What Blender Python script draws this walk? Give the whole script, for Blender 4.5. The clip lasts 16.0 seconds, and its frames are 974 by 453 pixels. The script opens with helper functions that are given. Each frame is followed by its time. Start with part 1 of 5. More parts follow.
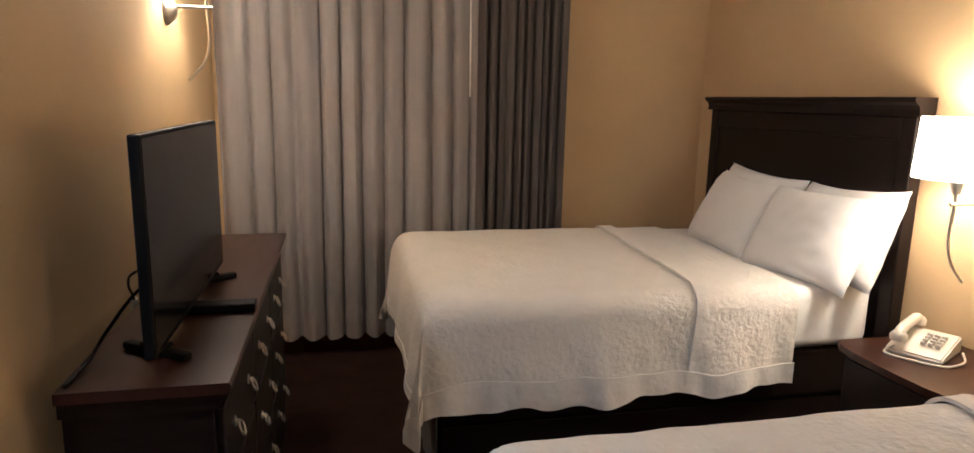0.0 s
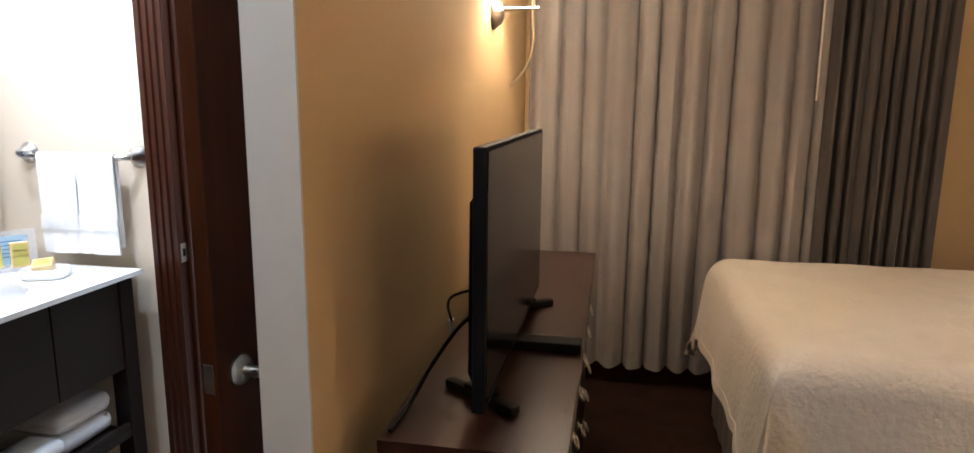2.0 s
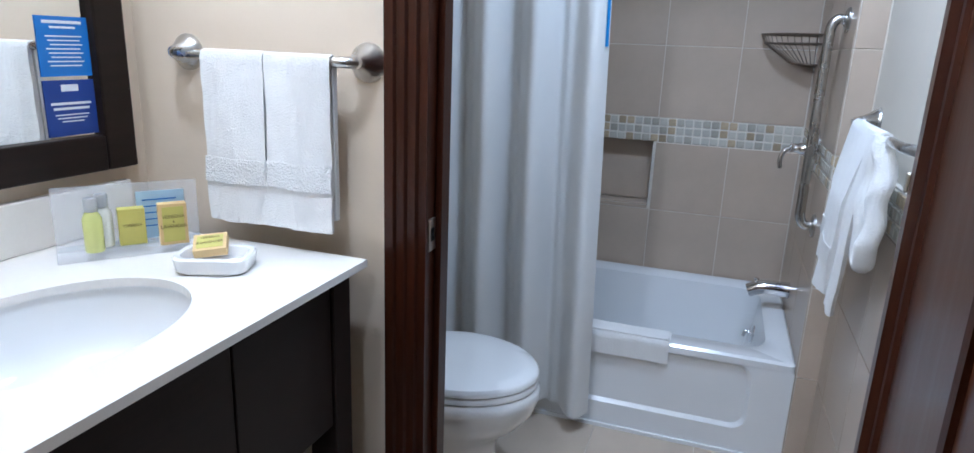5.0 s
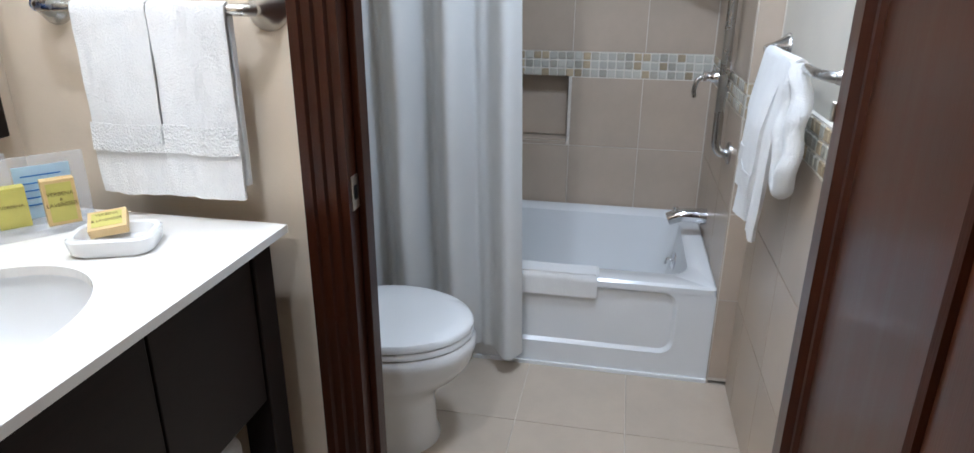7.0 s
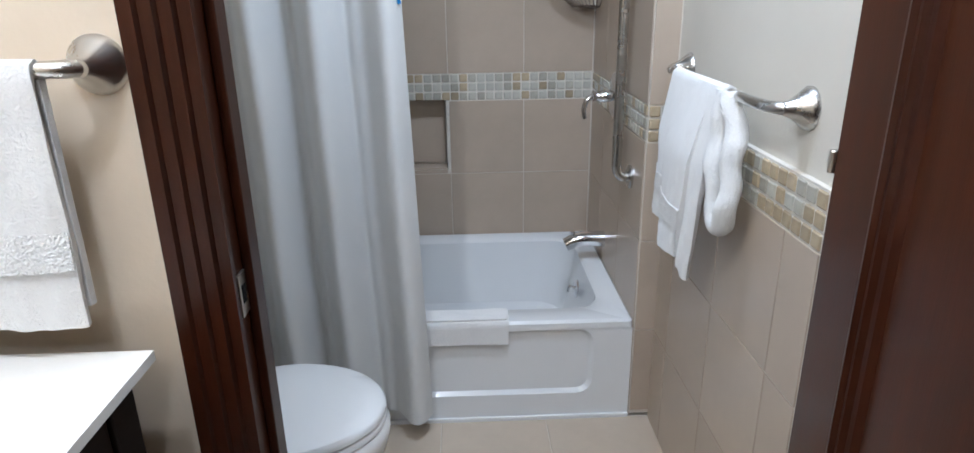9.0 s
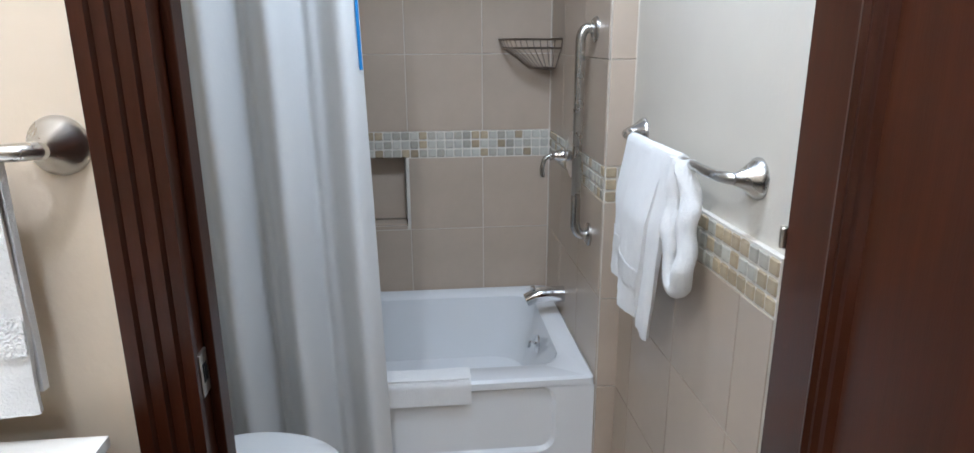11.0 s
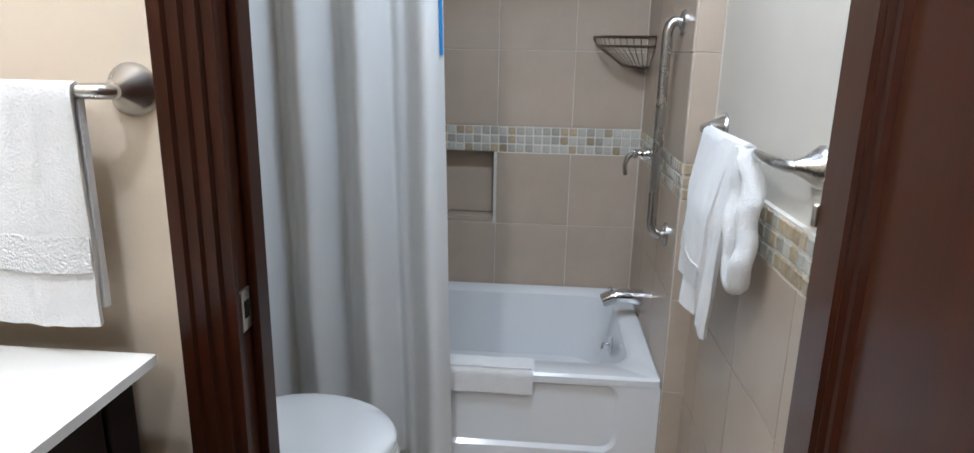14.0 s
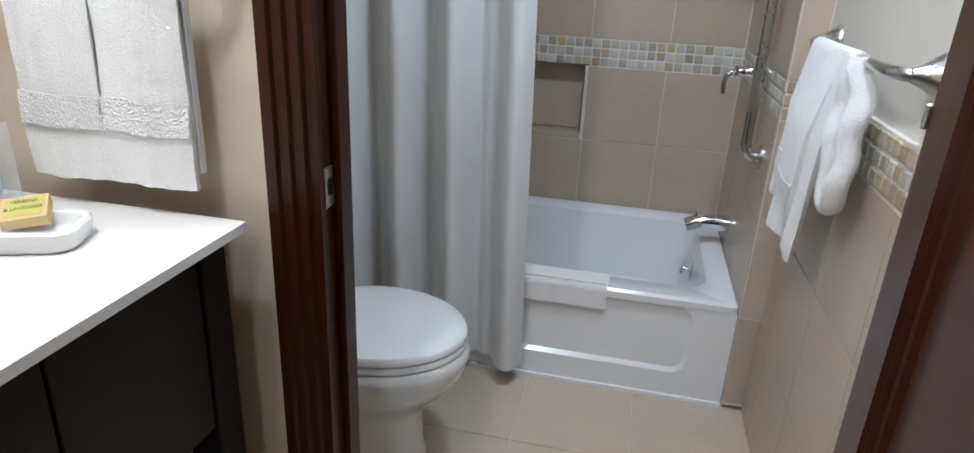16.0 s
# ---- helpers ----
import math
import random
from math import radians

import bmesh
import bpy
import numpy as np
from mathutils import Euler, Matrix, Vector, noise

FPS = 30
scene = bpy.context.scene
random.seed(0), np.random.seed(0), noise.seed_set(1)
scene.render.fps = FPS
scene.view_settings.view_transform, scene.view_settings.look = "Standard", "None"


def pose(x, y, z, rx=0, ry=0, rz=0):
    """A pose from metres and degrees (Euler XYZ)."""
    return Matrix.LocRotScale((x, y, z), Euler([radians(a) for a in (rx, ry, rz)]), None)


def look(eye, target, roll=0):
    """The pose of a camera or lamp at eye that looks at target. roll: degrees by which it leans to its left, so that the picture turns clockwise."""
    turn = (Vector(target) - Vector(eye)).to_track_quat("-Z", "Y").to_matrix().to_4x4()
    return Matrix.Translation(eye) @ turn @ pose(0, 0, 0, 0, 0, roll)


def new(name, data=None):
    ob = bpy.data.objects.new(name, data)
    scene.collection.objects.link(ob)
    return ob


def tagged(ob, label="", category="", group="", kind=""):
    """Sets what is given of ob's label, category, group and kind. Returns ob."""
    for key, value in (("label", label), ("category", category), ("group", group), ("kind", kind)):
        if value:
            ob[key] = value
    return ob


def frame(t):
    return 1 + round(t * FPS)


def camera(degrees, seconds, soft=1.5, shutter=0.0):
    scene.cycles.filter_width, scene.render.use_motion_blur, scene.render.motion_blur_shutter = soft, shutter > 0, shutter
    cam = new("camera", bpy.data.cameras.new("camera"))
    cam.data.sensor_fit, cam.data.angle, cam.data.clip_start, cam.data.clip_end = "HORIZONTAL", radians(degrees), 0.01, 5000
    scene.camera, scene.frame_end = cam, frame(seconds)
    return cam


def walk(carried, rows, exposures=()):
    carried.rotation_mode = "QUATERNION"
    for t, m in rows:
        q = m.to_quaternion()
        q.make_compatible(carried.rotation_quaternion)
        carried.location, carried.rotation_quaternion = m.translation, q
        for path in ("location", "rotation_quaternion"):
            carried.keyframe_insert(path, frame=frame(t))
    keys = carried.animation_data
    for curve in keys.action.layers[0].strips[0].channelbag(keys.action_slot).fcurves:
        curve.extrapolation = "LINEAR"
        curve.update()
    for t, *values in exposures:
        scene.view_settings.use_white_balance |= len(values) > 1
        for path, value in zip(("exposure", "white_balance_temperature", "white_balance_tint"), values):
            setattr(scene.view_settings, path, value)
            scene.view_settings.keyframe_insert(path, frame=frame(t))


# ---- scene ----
cam = camera(72.5, 16.0)
PATH = [
    (0, (0.01, 0.092, 1.417), (0.442, 2.008, 1.042), 1.2),
    (0.5, (-0.006, 0.076, 1.42), (0.334, 2.011, 1.05), 2.1),
    (1, (-0.035, 0.128, 1.408), (0.228, 2.075, 1.034), 2.0),
    (1.5, (-0.092, 0.262, 1.394), (-0.054, 2.226, 1.021), 1.1),
    (2, (-0.162, 0.443, 1.406), (-0.528, 2.375, 1.041), 0.5),
    (2.5, (-0.275, 0.599, 1.375), (-0.945, 2.445, 0.995), 0.9),
    (3, (-0.429, 0.752, 1.369), (-1.309, 2.507, 0.989), 1.1),
    (3.2, (-0.492, 0.807, 1.365), (-1.455, 2.515, 0.974), 0.9),
    (5.3, (-1.104, 1.292, 1.253), (-1.666, 3.125, 0.682), 1.8),
    (5.5, (-1.108, 1.303, 1.25), (-1.633, 3.134, 0.64), 1.3),
    (6, (-1.117, 1.33, 1.234), (-1.557, 3.164, 0.569), 0.3),
    (6.5, (-1.117, 1.322, 1.24), (-1.515, 3.155, 0.546), 0.1),
    (7, (-1.109, 1.307, 1.268), (-1.481, 3.146, 0.575), 0.3),
    (7.5, (-1.112, 1.342, 1.284), (-1.454, 3.19, 0.599), 0.6),
    (8, (-1.176, 1.434, 1.275), (-1.41, 3.302, 0.598), 0.8),
    (8.5, (-1.252, 1.53, 1.293), (-1.301, 3.412, 0.618), -0.5),
    (10.8, (-1.271, 1.554, 1.317), (-1.092, 3.447, 0.698), -0.7),
    (11, (-1.273, 1.543, 1.345), (-1.083, 3.458, 0.8), -0.3),
    (11.5, (-1.279, 1.525, 1.419), (-1.073, 3.492, 1.124), 0.3),
    (12, (-1.284, 1.505, 1.453), (-1.069, 3.484, 1.257), 0.4),
    (12.5, (-1.28, 1.507, 1.417), (-1.062, 3.485, 1.221), 0.1),
    (13, (-1.235, 1.509, 1.336), (-1.021, 3.476, 1.047), -0.1),
    (13.5, (-1.169, 1.512, 1.305), (-1.087, 3.469, 0.9), 0.5),
    (14, (-1.149, 1.509, 1.282), (-1.302, 3.437, 0.772), 1.1),
    (14.5, (-1.141, 1.504, 1.256), (-1.415, 3.392, 0.657), 2.3),
    (15, (-1.138, 1.49, 1.24), (-1.469, 3.349, 0.581), 2.9),
    (15.5, (-1.139, 1.485, 1.251), (-1.514, 3.324, 0.56), 2.4),
    (16, (-1.131, 1.498, 1.23), (-1.521, 3.32, 0.505), 2.7),
]
walk(cam, [(t, look(eye, target, roll)) for t, eye, target, roll in PATH],
     exposures=((0, 0.56, 5080, 10), (1.0, 0.64, 5650, 10), (1.5, 0.70, 6150, 10), (2.0, 0.60, 5600, 10), (2.5, 0.54, 5350, 10), (3.2, 0.45, 5250, 10), (5.3, -0.08, 5450, 10), (6.5, 0.02, 5850, 10), (8.5, 0.02, 5950, 10), (11, 0.0, 5950, 10), (12, -0.43, 5900, 10), (12.6, -0.34, 5950, 10), (13.6, -0.05, 6050, 10), (16, -0.12, 6100, 10)))

# ---- light ----
def lamp(name, kind, m, energy, colour, size=0.1, size_y=None):
    d = bpy.data.lights.new(name, kind)
    d.energy, d.color = energy, colour
    if kind == "AREA":
        d.shape, d.size, d.size_y = "RECTANGLE", size, size_y or size
    else:
        d.shadow_soft_size = size
    ob = new(name, d)
    ob.matrix_world = m
    return ob


WARM, COOL, NEUTRAL = (1.0, 0.75, 0.50), (0.72, 0.84, 1.0), (0.84, 0.91, 1.0)
world = bpy.data.worlds.new("night")
scene.world = world
world.use_nodes = True
world.node_tree.nodes["Background"].inputs[0].default_value = (0.004, 0.005, 0.01, 1)
lamp("bedside_bulb", "POINT", pose(2.0, 1.885, 1.30), 13, WARM, 0.05)
lamp("sconce_bulb", "POINT", pose(-0.46, 2.87, 1.93), 9, WARM, 0.05)
# fill light from an assumed, unseen lamp south of the second bed
lamp("unseen_bedside_fill", "POINT", pose(2.0, -0.25, 1.29), 8, WARM, 0.05)
lamp("vanity_tube", "AREA", pose(-2.2, 1.9, 2.12, 0, -40, 0), 6, NEUTRAL, 0.1, 0.6)
lamp("bathroom_bulb", "AREA", pose(-1.08, 2.68, 2.385, 14, 0, 0), 17.5, COOL, 0.22, 0.22)
lamp("alcove_bulb", "POINT", pose(-1.66, 1.80, 2.36), 40, NEUTRAL, 0.05)
lamp("hall_bulb", "POINT", pose(-1.30, 0.6, 2.36), 21, NEUTRAL, 0.06)

# ---- materials ----
def mat(name, colour, rough=0.6, metal=0.0, spots=0.0, scale=8.0, bump=0.0, bscale=60.0, coat=0.0, rnd=0.0,
        second=None, stretch=(1, 1, 1), bdist=0.004, emit=None, strength=0.0, spec=0.5, trans=0.0, alpha=1.0, sheen=0.0, weave=None):
    m = bpy.data.materials.new(name)
    m.use_nodes = True
    nt = m.node_tree
    nd, ln = nt.nodes, nt.links
    b = nd["Principled BSDF"]
    b.inputs["Base Color"].default_value = (*colour, 1)
    b.inputs["Roughness"].default_value = rough
    b.inputs["Metallic"].default_value = metal
    b.inputs["Coat Weight"].default_value = coat
    b.inputs["Coat Roughness"].default_value = 0.15
    b.inputs["Specular IOR Level"].default_value = spec
    b.inputs["Transmission Weight"].default_value = trans
    b.inputs["Alpha"].default_value = alpha
    b.inputs["Sheen Weight"].default_value = sheen
    if emit:
        b.inputs["Emission Color"].default_value = (*emit, 1)
        b.inputs["Emission Strength"].default_value = strength
    co = nd.new("ShaderNodeTexCoord")
    mp = nd.new("ShaderNodeMapping")
    mp.inputs["Scale"].default_value = stretch
    geo = nd.new("ShaderNodeNewGeometry")
    ln.new(geo.outputs["Position"] if rnd == 0 else co.outputs["Object"], mp.inputs["Vector"])
    out = None
    if spots or second:
        n = nd.new("ShaderNodeTexNoise")
        n.inputs["Scale"].default_value, n.inputs["Detail"].default_value = scale, 6
        n.inputs["Roughness"].default_value = 0.65
        ln.new(mp.outputs[0], n.inputs["Vector"])
        r = nd.new("ShaderNodeMapRange")
        r.inputs["From Min"].default_value, r.inputs["From Max"].default_value = 0.3, 0.7
        ln.new(n.outputs["Fac"], r.inputs["Value"])
        mx = nd.new("ShaderNodeMix")
        mx.data_type = "RGBA"
        lo = second or tuple(c * (1 - spots) for c in colour)
        mx.inputs["A"].default_value, mx.inputs["B"].default_value = (*lo, 1), (*colour, 1)
        ln.new(r.outputs[0], mx.inputs["Factor"])
        out = mx.outputs["Result"]
        rr = nd.new("ShaderNodeMapRange")
        rr.inputs["To Min"].default_value, rr.inputs["To Max"].default_value = max(rough - 0.06, 0.03), min(rough + 0.06, 1)
        ln.new(n.outputs["Fac"], rr.inputs["Value"])
        ln.new(rr.outputs[0], b.inputs["Roughness"])
    if rnd:
        oi = nd.new("ShaderNodeObjectInfo")
        hv = nd.new("ShaderNodeHueSaturation")
        r2 = nd.new("ShaderNodeMapRange")
        r2.inputs["To Min"].default_value, r2.inputs["To Max"].default_value = 1 - rnd, 1 + rnd
        ln.new(oi.outputs["Random"], r2.inputs["Value"])
        ln.new(r2.outputs[0], hv.inputs["Value"])
        if out:
            ln.new(out, hv.inputs["Color"])
        else:
            hv.inputs["Color"].default_value = (*colour, 1)
        out = hv.outputs["Color"]
    if out:
        ln.new(out, b.inputs["Base Color"])
    if bump:
        bp = nd.new("ShaderNodeBump")
        bp.inputs["Strength"].default_value, bp.inputs["Distance"].default_value = bump, bdist
        if weave == "voronoi":
            n2 = nd.new("ShaderNodeTexVoronoi")
            n2.inputs["Scale"].default_value = bscale
            ln.new(mp.outputs[0], n2.inputs["Vector"])
            ln.new(n2.outputs["Distance"], bp.inputs["Height"])
        else:
            n2 = nd.new("ShaderNodeTexNoise")
            n2.inputs["Scale"].default_value, n2.inputs["Detail"].default_value = bscale, 4
            ln.new(mp.outputs[0], n2.inputs["Vector"])
            ln.new(n2.outputs["Fac"], bp.inputs["Height"])
        ln.new(bp.outputs[0], b.inputs["Normal"])
    return m


M = dict(
    yellow=mat("yellow_paint", (0.60, 0.42, 0.215), 0.75, spots=0.07, scale=2.5, bump=0.12, bscale=90),
    cream=mat("cream_paint", (0.68, 0.57, 0.44), 0.7, spots=0.06, scale=3, bump=0.12, bscale=90),
    grey=mat("pale_grey_paint", (0.63, 0.585, 0.505), 0.7, spots=0.06, scale=3, bump=0.12, bscale=80),
    ceil=mat("ceiling_paint", (0.75, 0.72, 0.66), 0.85, spots=0.05, scale=2, bump=0.2, bscale=120),
    carpet=mat("brown_carpet", (0.045, 0.022, 0.015), 0.95, second=(0.022, 0.011, 0.008), scale=7, bump=0.8, bscale=400, spec=0.1),
    tile=mat("beige_tile", (0.50, 0.405, 0.315), 0.30, spots=0.12, scale=5, bump=0.03, bscale=25, rnd=0.04),
    ftile=mat("floor_tile", (0.52, 0.43, 0.335), 0.32, spots=0.12, scale=6, bump=0.04, bscale=30, rnd=0.04),
    grout=mat("pale_grout", (0.72, 0.67, 0.59), 0.9, spots=0.15, scale=20),
    mos_a=mat("mosaic_white", (0.54, 0.52, 0.45), 0.15, spots=0.08, scale=40, rnd=0.10),
    mos_b=mat("mosaic_sand", (0.47, 0.375, 0.25), 0.15, spots=0.2, scale=60, rnd=0.18),
    mos_c=mat("mosaic_stone", (0.46, 0.43, 0.36), 0.15, spots=0.15, scale=60, rnd=0.12),
    espresso=mat("espresso_wood", (0.014, 0.008, 0.006), 0.42, spots=0.4, scale=9, stretch=(1, 1, 8), bump=0.05, bscale=60, spec=0.2),
    dresser=mat("dark_walnut_top", (0.044, 0.015, 0.0085), 0.30, spots=0.45, scale=7, stretch=(9, 1, 9), bump=0.04, bscale=50, coat=0.03, spec=0.3),
    mahog=mat("mahogany_door", (0.058, 0.0145, 0.0045), 0.33, spots=0.4, scale=4, stretch=(9, 9, 0.6), bump=0.03, bscale=50, coat=0.14, spec=0.12),
    casing=mat("mahogany_trim", (0.042, 0.0105, 0.004), 0.36, spots=0.35, scale=9, stretch=(9, 9, 0.8), bump=0.05, bscale=60, coat=0.10, spec=0.18),
    quartz=mat("white_quartz", (0.80, 0.77, 0.72), 0.16, spots=0.03, scale=150),
    china=mat("white_china", (0.80, 0.80, 0.79), 0.08, spots=0.02, scale=3, coat=0.5),
    tub=mat("white_enamel", (0.78, 0.79, 0.79), 0.14, spots=0.02, scale=3, coat=0.4),
    steel=mat("brushed_steel", (0.56, 0.55, 0.53), 0.27, 1.0, spots=0.03, scale=6),
    chrome=mat("chrome", (0.72, 0.72, 0.73), 0.10, 1.0, spots=0.03, scale=20),
    nickel=mat("satin_nickel", (0.60, 0.56, 0.50), 0.3, 1.0, spots=0.06, scale=30),
    wire=mat("bronzed_wire", (0.35, 0.30, 0.26), 0.3, 1.0, spots=0.2, scale=40),
    terry=mat("white_terry", (0.82, 0.81, 0.79), 0.95, spots=0.05, scale=30, bump=0.6, bscale=280, spec=0.1, sheen=0.3),
    band=mat("woven_terry_band", (0.82, 0.81, 0.79), 0.9, spots=0.02, scale=30, bump=0.8, bscale=260, spec=0.1, weave="voronoi"),
    linen=mat("white_sheet", (0.80, 0.77, 0.73), 0.85, spots=0.04, scale=5, bump=0.25, bscale=16, spec=0.15, sheen=0.2),
    cover=mat("quilted_cover", (0.74, 0.685, 0.61), 0.9, spots=0.06, scale=8, bump=1.0, bscale=50, bdist=0.0055, spec=0.15, sheen=0.2),
    hem=mat("cream_hem", (0.76, 0.71, 0.64), 0.9, spots=0.06, scale=8, bump=0.8, bscale=24, bdist=0.006, spec=0.15, sheen=0.2),
    skirt=mat("taupe_skirt", (0.22, 0.19, 0.17), 0.95, spots=0.15, scale=12, bump=0.4, bscale=200),
    sheer=mat("sheer_curtain", (0.56, 0.52, 0.515), 0.9, spots=0.10, scale=5, stretch=(10, 10, 1), bump=0.3, bscale=300, spec=0.1, alpha=0.5),
    drape=mat("charcoal_drape", (0.13, 0.115, 0.11), 0.9, spots=0.2, scale=5, stretch=(8, 8, 1), bump=0.5, bscale=250, spec=0.1),
    vinyl=mat("white_shower_fabric", (0.67, 0.67, 0.655), 0.6, spots=0.03, scale=4, bump=0.3, bscale=35, spec=0.3),
    blue=mat("blue_trim", (0.02, 0.22, 0.55), 0.6, spots=0.05, scale=20),
    black=mat("black_plastic", (0.006, 0.006, 0.006), 0.55, spots=0.2, scale=30, spec=0.10),
    screen=mat("dark_screen", (0.006, 0.006, 0.007), 0.16, spots=0.1, scale=5, spec=0.22),
    shade=mat("lit_white_shade", (0.85, 0.82, 0.75), 0.9, emit=(1.0, 0.77, 0.52), strength=9.5, spots=0.02, scale=30),
    bulb=mat("lit_tube", (0.9, 0.9, 0.9), 0.5, emit=NEUTRAL, strength=8.0),
    coolbulb=mat("lit_diffuser", (0.9, 0.9, 0.9), 0.5, emit=COOL, strength=7.0),
    phone=mat("ivory_plastic", (0.66, 0.60, 0.50), 0.4, spots=0.04, scale=20),
    phonekey=mat("grey_key", (0.56, 0.52, 0.46), 0.5, spots=0.1, scale=50),
    acrylic=mat("clear_acrylic", (0.85, 0.87, 0.9), 0.06, alpha=0.28, spec=0.5),
    nightglass=mat("dark_window_glass", (0.006, 0.007, 0.010), 0.03, spots=0.1, scale=3),
    mirror=mat("mirror_silver", (0.86, 0.88, 0.88), 0.01, 1.0),
    soapyel=mat("olive_yellow_card", (0.54, 0.49, 0.12), 0.5, spots=0.08, scale=40),
    soaporange=mat("amber_card", (0.66, 0.47, 0.22), 0.5, spots=0.08, scale=40),
    liquid=mat("pale_green_gel", (0.62, 0.64, 0.22), 0.15, spots=0.05, scale=30, coat=0.6),
    lotion=mat("white_lotion", (0.74, 0.74, 0.66), 0.2, spots=0.04, scale=30, coat=0.5),
    cap=mat("silver_cap", (0.6, 0.62, 0.63), 0.3, 0.6, spots=0.05, scale=40),
    card=mat("pale_blue_card", (0.46, 0.63, 0.76), 0.6, spots=0.05, scale=20),
    cardblue=mat("bright_blue_card", (0.015, 0.16, 0.52), 0.5, spots=0.05, scale=20),
    cardnavy=mat("navy_card", (0.012, 0.045, 0.24), 0.5, spots=0.05, scale=20),
    ink=mat("white_ink", (0.75, 0.78, 0.82), 0.6, spots=0.03, scale=30),
    darkink=mat("brown_ink", (0.16, 0.12, 0.03), 0.6, spots=0.03, scale=30),
)

# ---- building helpers ----
def thing(name, label, category, group="", at=(0, 0, 0)):
    ob = new(name)
    ob.empty_display_size = 0.05
    ob.location = at
    return tagged(ob, label, category, group)


def part(name, bm, material, parent=None, label="", smooth=False, kind="", category=""):
    me = bpy.data.meshes.new(name)
    bmesh.ops.recalc_face_normals(bm, faces=bm.faces)
    bm.to_mesh(me)
    bm.free()
    me.materials.append(M[material])
    if smooth:
        me.shade_smooth()
        me.set_sharp_from_angle(angle=radians(42))
    ob = new(name, me)
    if parent:
        ob.parent = parent
        off = Vector((0, 0, 0))
        p = parent
        while p:
            off += p.location
            p = p.parent
        me.transform(Matrix.Translation(-off))
    return tagged(ob, label, category, "", kind)


def whole(name, bm, material, label, category, kind="", smooth=False, group=""):
    ob = part(name, bm, material, None, label, smooth, kind, category)
    return tagged(ob, group=group)


def box(bm, x0, x1, y0, y1, z0, z1, bev=0.0, seg=2, m=None):
    r = bmesh.ops.create_cube(bm, size=1)
    vs = r["verts"]
    bmesh.ops.transform(bm, verts=vs, matrix=Matrix.Translation(((x0 + x1) / 2, (y0 + y1) / 2, (z0 + z1) / 2))
                        @ Matrix.Diagonal((abs(x1 - x0), abs(y1 - y0), abs(z1 - z0), 1)))
    if bev:
        es = list({e for v in vs for e in v.link_edges})
        g = bmesh.ops.bevel(bm, geom=es, offset=bev, segments=seg, affect="EDGES", profile=0.5)
        vs = list({v for f in g["faces"] for v in f.verts} | {v for v in vs if v.is_valid})
    if m:
        bmesh.ops.transform(bm, verts=vs, matrix=m)
    return bm


def bx(*a, **k):
    return box(bmesh.new(), *a, **k)


def lathe(bm, prof, m, n=28, sx=1.0, sy=1.0):
    rings = []
    for r, z in prof:
        rings.append([bm.verts.new(m @ Vector((r * sx * math.cos(i * math.tau / n), r * sy * math.sin(i * math.tau / n), z))) for i in range(n)])
    for a, b in zip(rings, rings[1:]):
        for i in range(n):
            bm.faces.new((a[i], a[(i + 1) % n], b[(i + 1) % n], b[i]))
    if prof[0][0] > 1e-4:
        bm.faces.new(rings[0][::-1])
    if prof[-1][0] > 1e-4:
        bm.faces.new(rings[-1])
    bmesh.ops.remove_doubles(bm, verts=[v for r in rings for v in r], dist=1e-5)
    return bm


def smooth_path(pts, n=8):
    pts = [Vector(p) for p in pts]
    out = []
    for i in range(len(pts) - 1):
        p0, p1, p2, p3 = pts[max(i - 1, 0)], pts[i], pts[i + 1], pts[min(i + 2, len(pts) - 1)]
        for k in range(n):
            t = k / n
            out.append(0.5 * (2 * p1 + (p2 - p0) * t + (2 * p0 - 5 * p1 + 4 * p2 - p3) * t * t + (3 * p1 - p0 - 3 * p2 + p3) * t ** 3))
    return out + [pts[-1]]


def tube(bm, pts, r, n=10, taper=None):
    rings = []
    up = Vector((0.13, 0.31, 0.94))
    for i, p in enumerate(pts):
        d = (pts[min(i + 1, len(pts) - 1)] - pts[max(i - 1, 0)]).normalized()
        a = d.cross(up).normalized()
        b = d.cross(a).normalized()
        rr = r if taper is None else r + (taper - r) * i / (len(pts) - 1)
        rings.append([bm.verts.new(p + rr * (a * math.cos(k * math.tau / n) + b * math.sin(k * math.tau / n))) for k in range(n)])
    for a, b in zip(rings, rings[1:]):
        for k in range(n):
            bm.faces.new((a[k], a[(k + 1) % n], b[(k + 1) % n], b[k]))
    bm.faces.new(rings[0][::-1])
    bm.faces.new(rings[-1])
    return bm


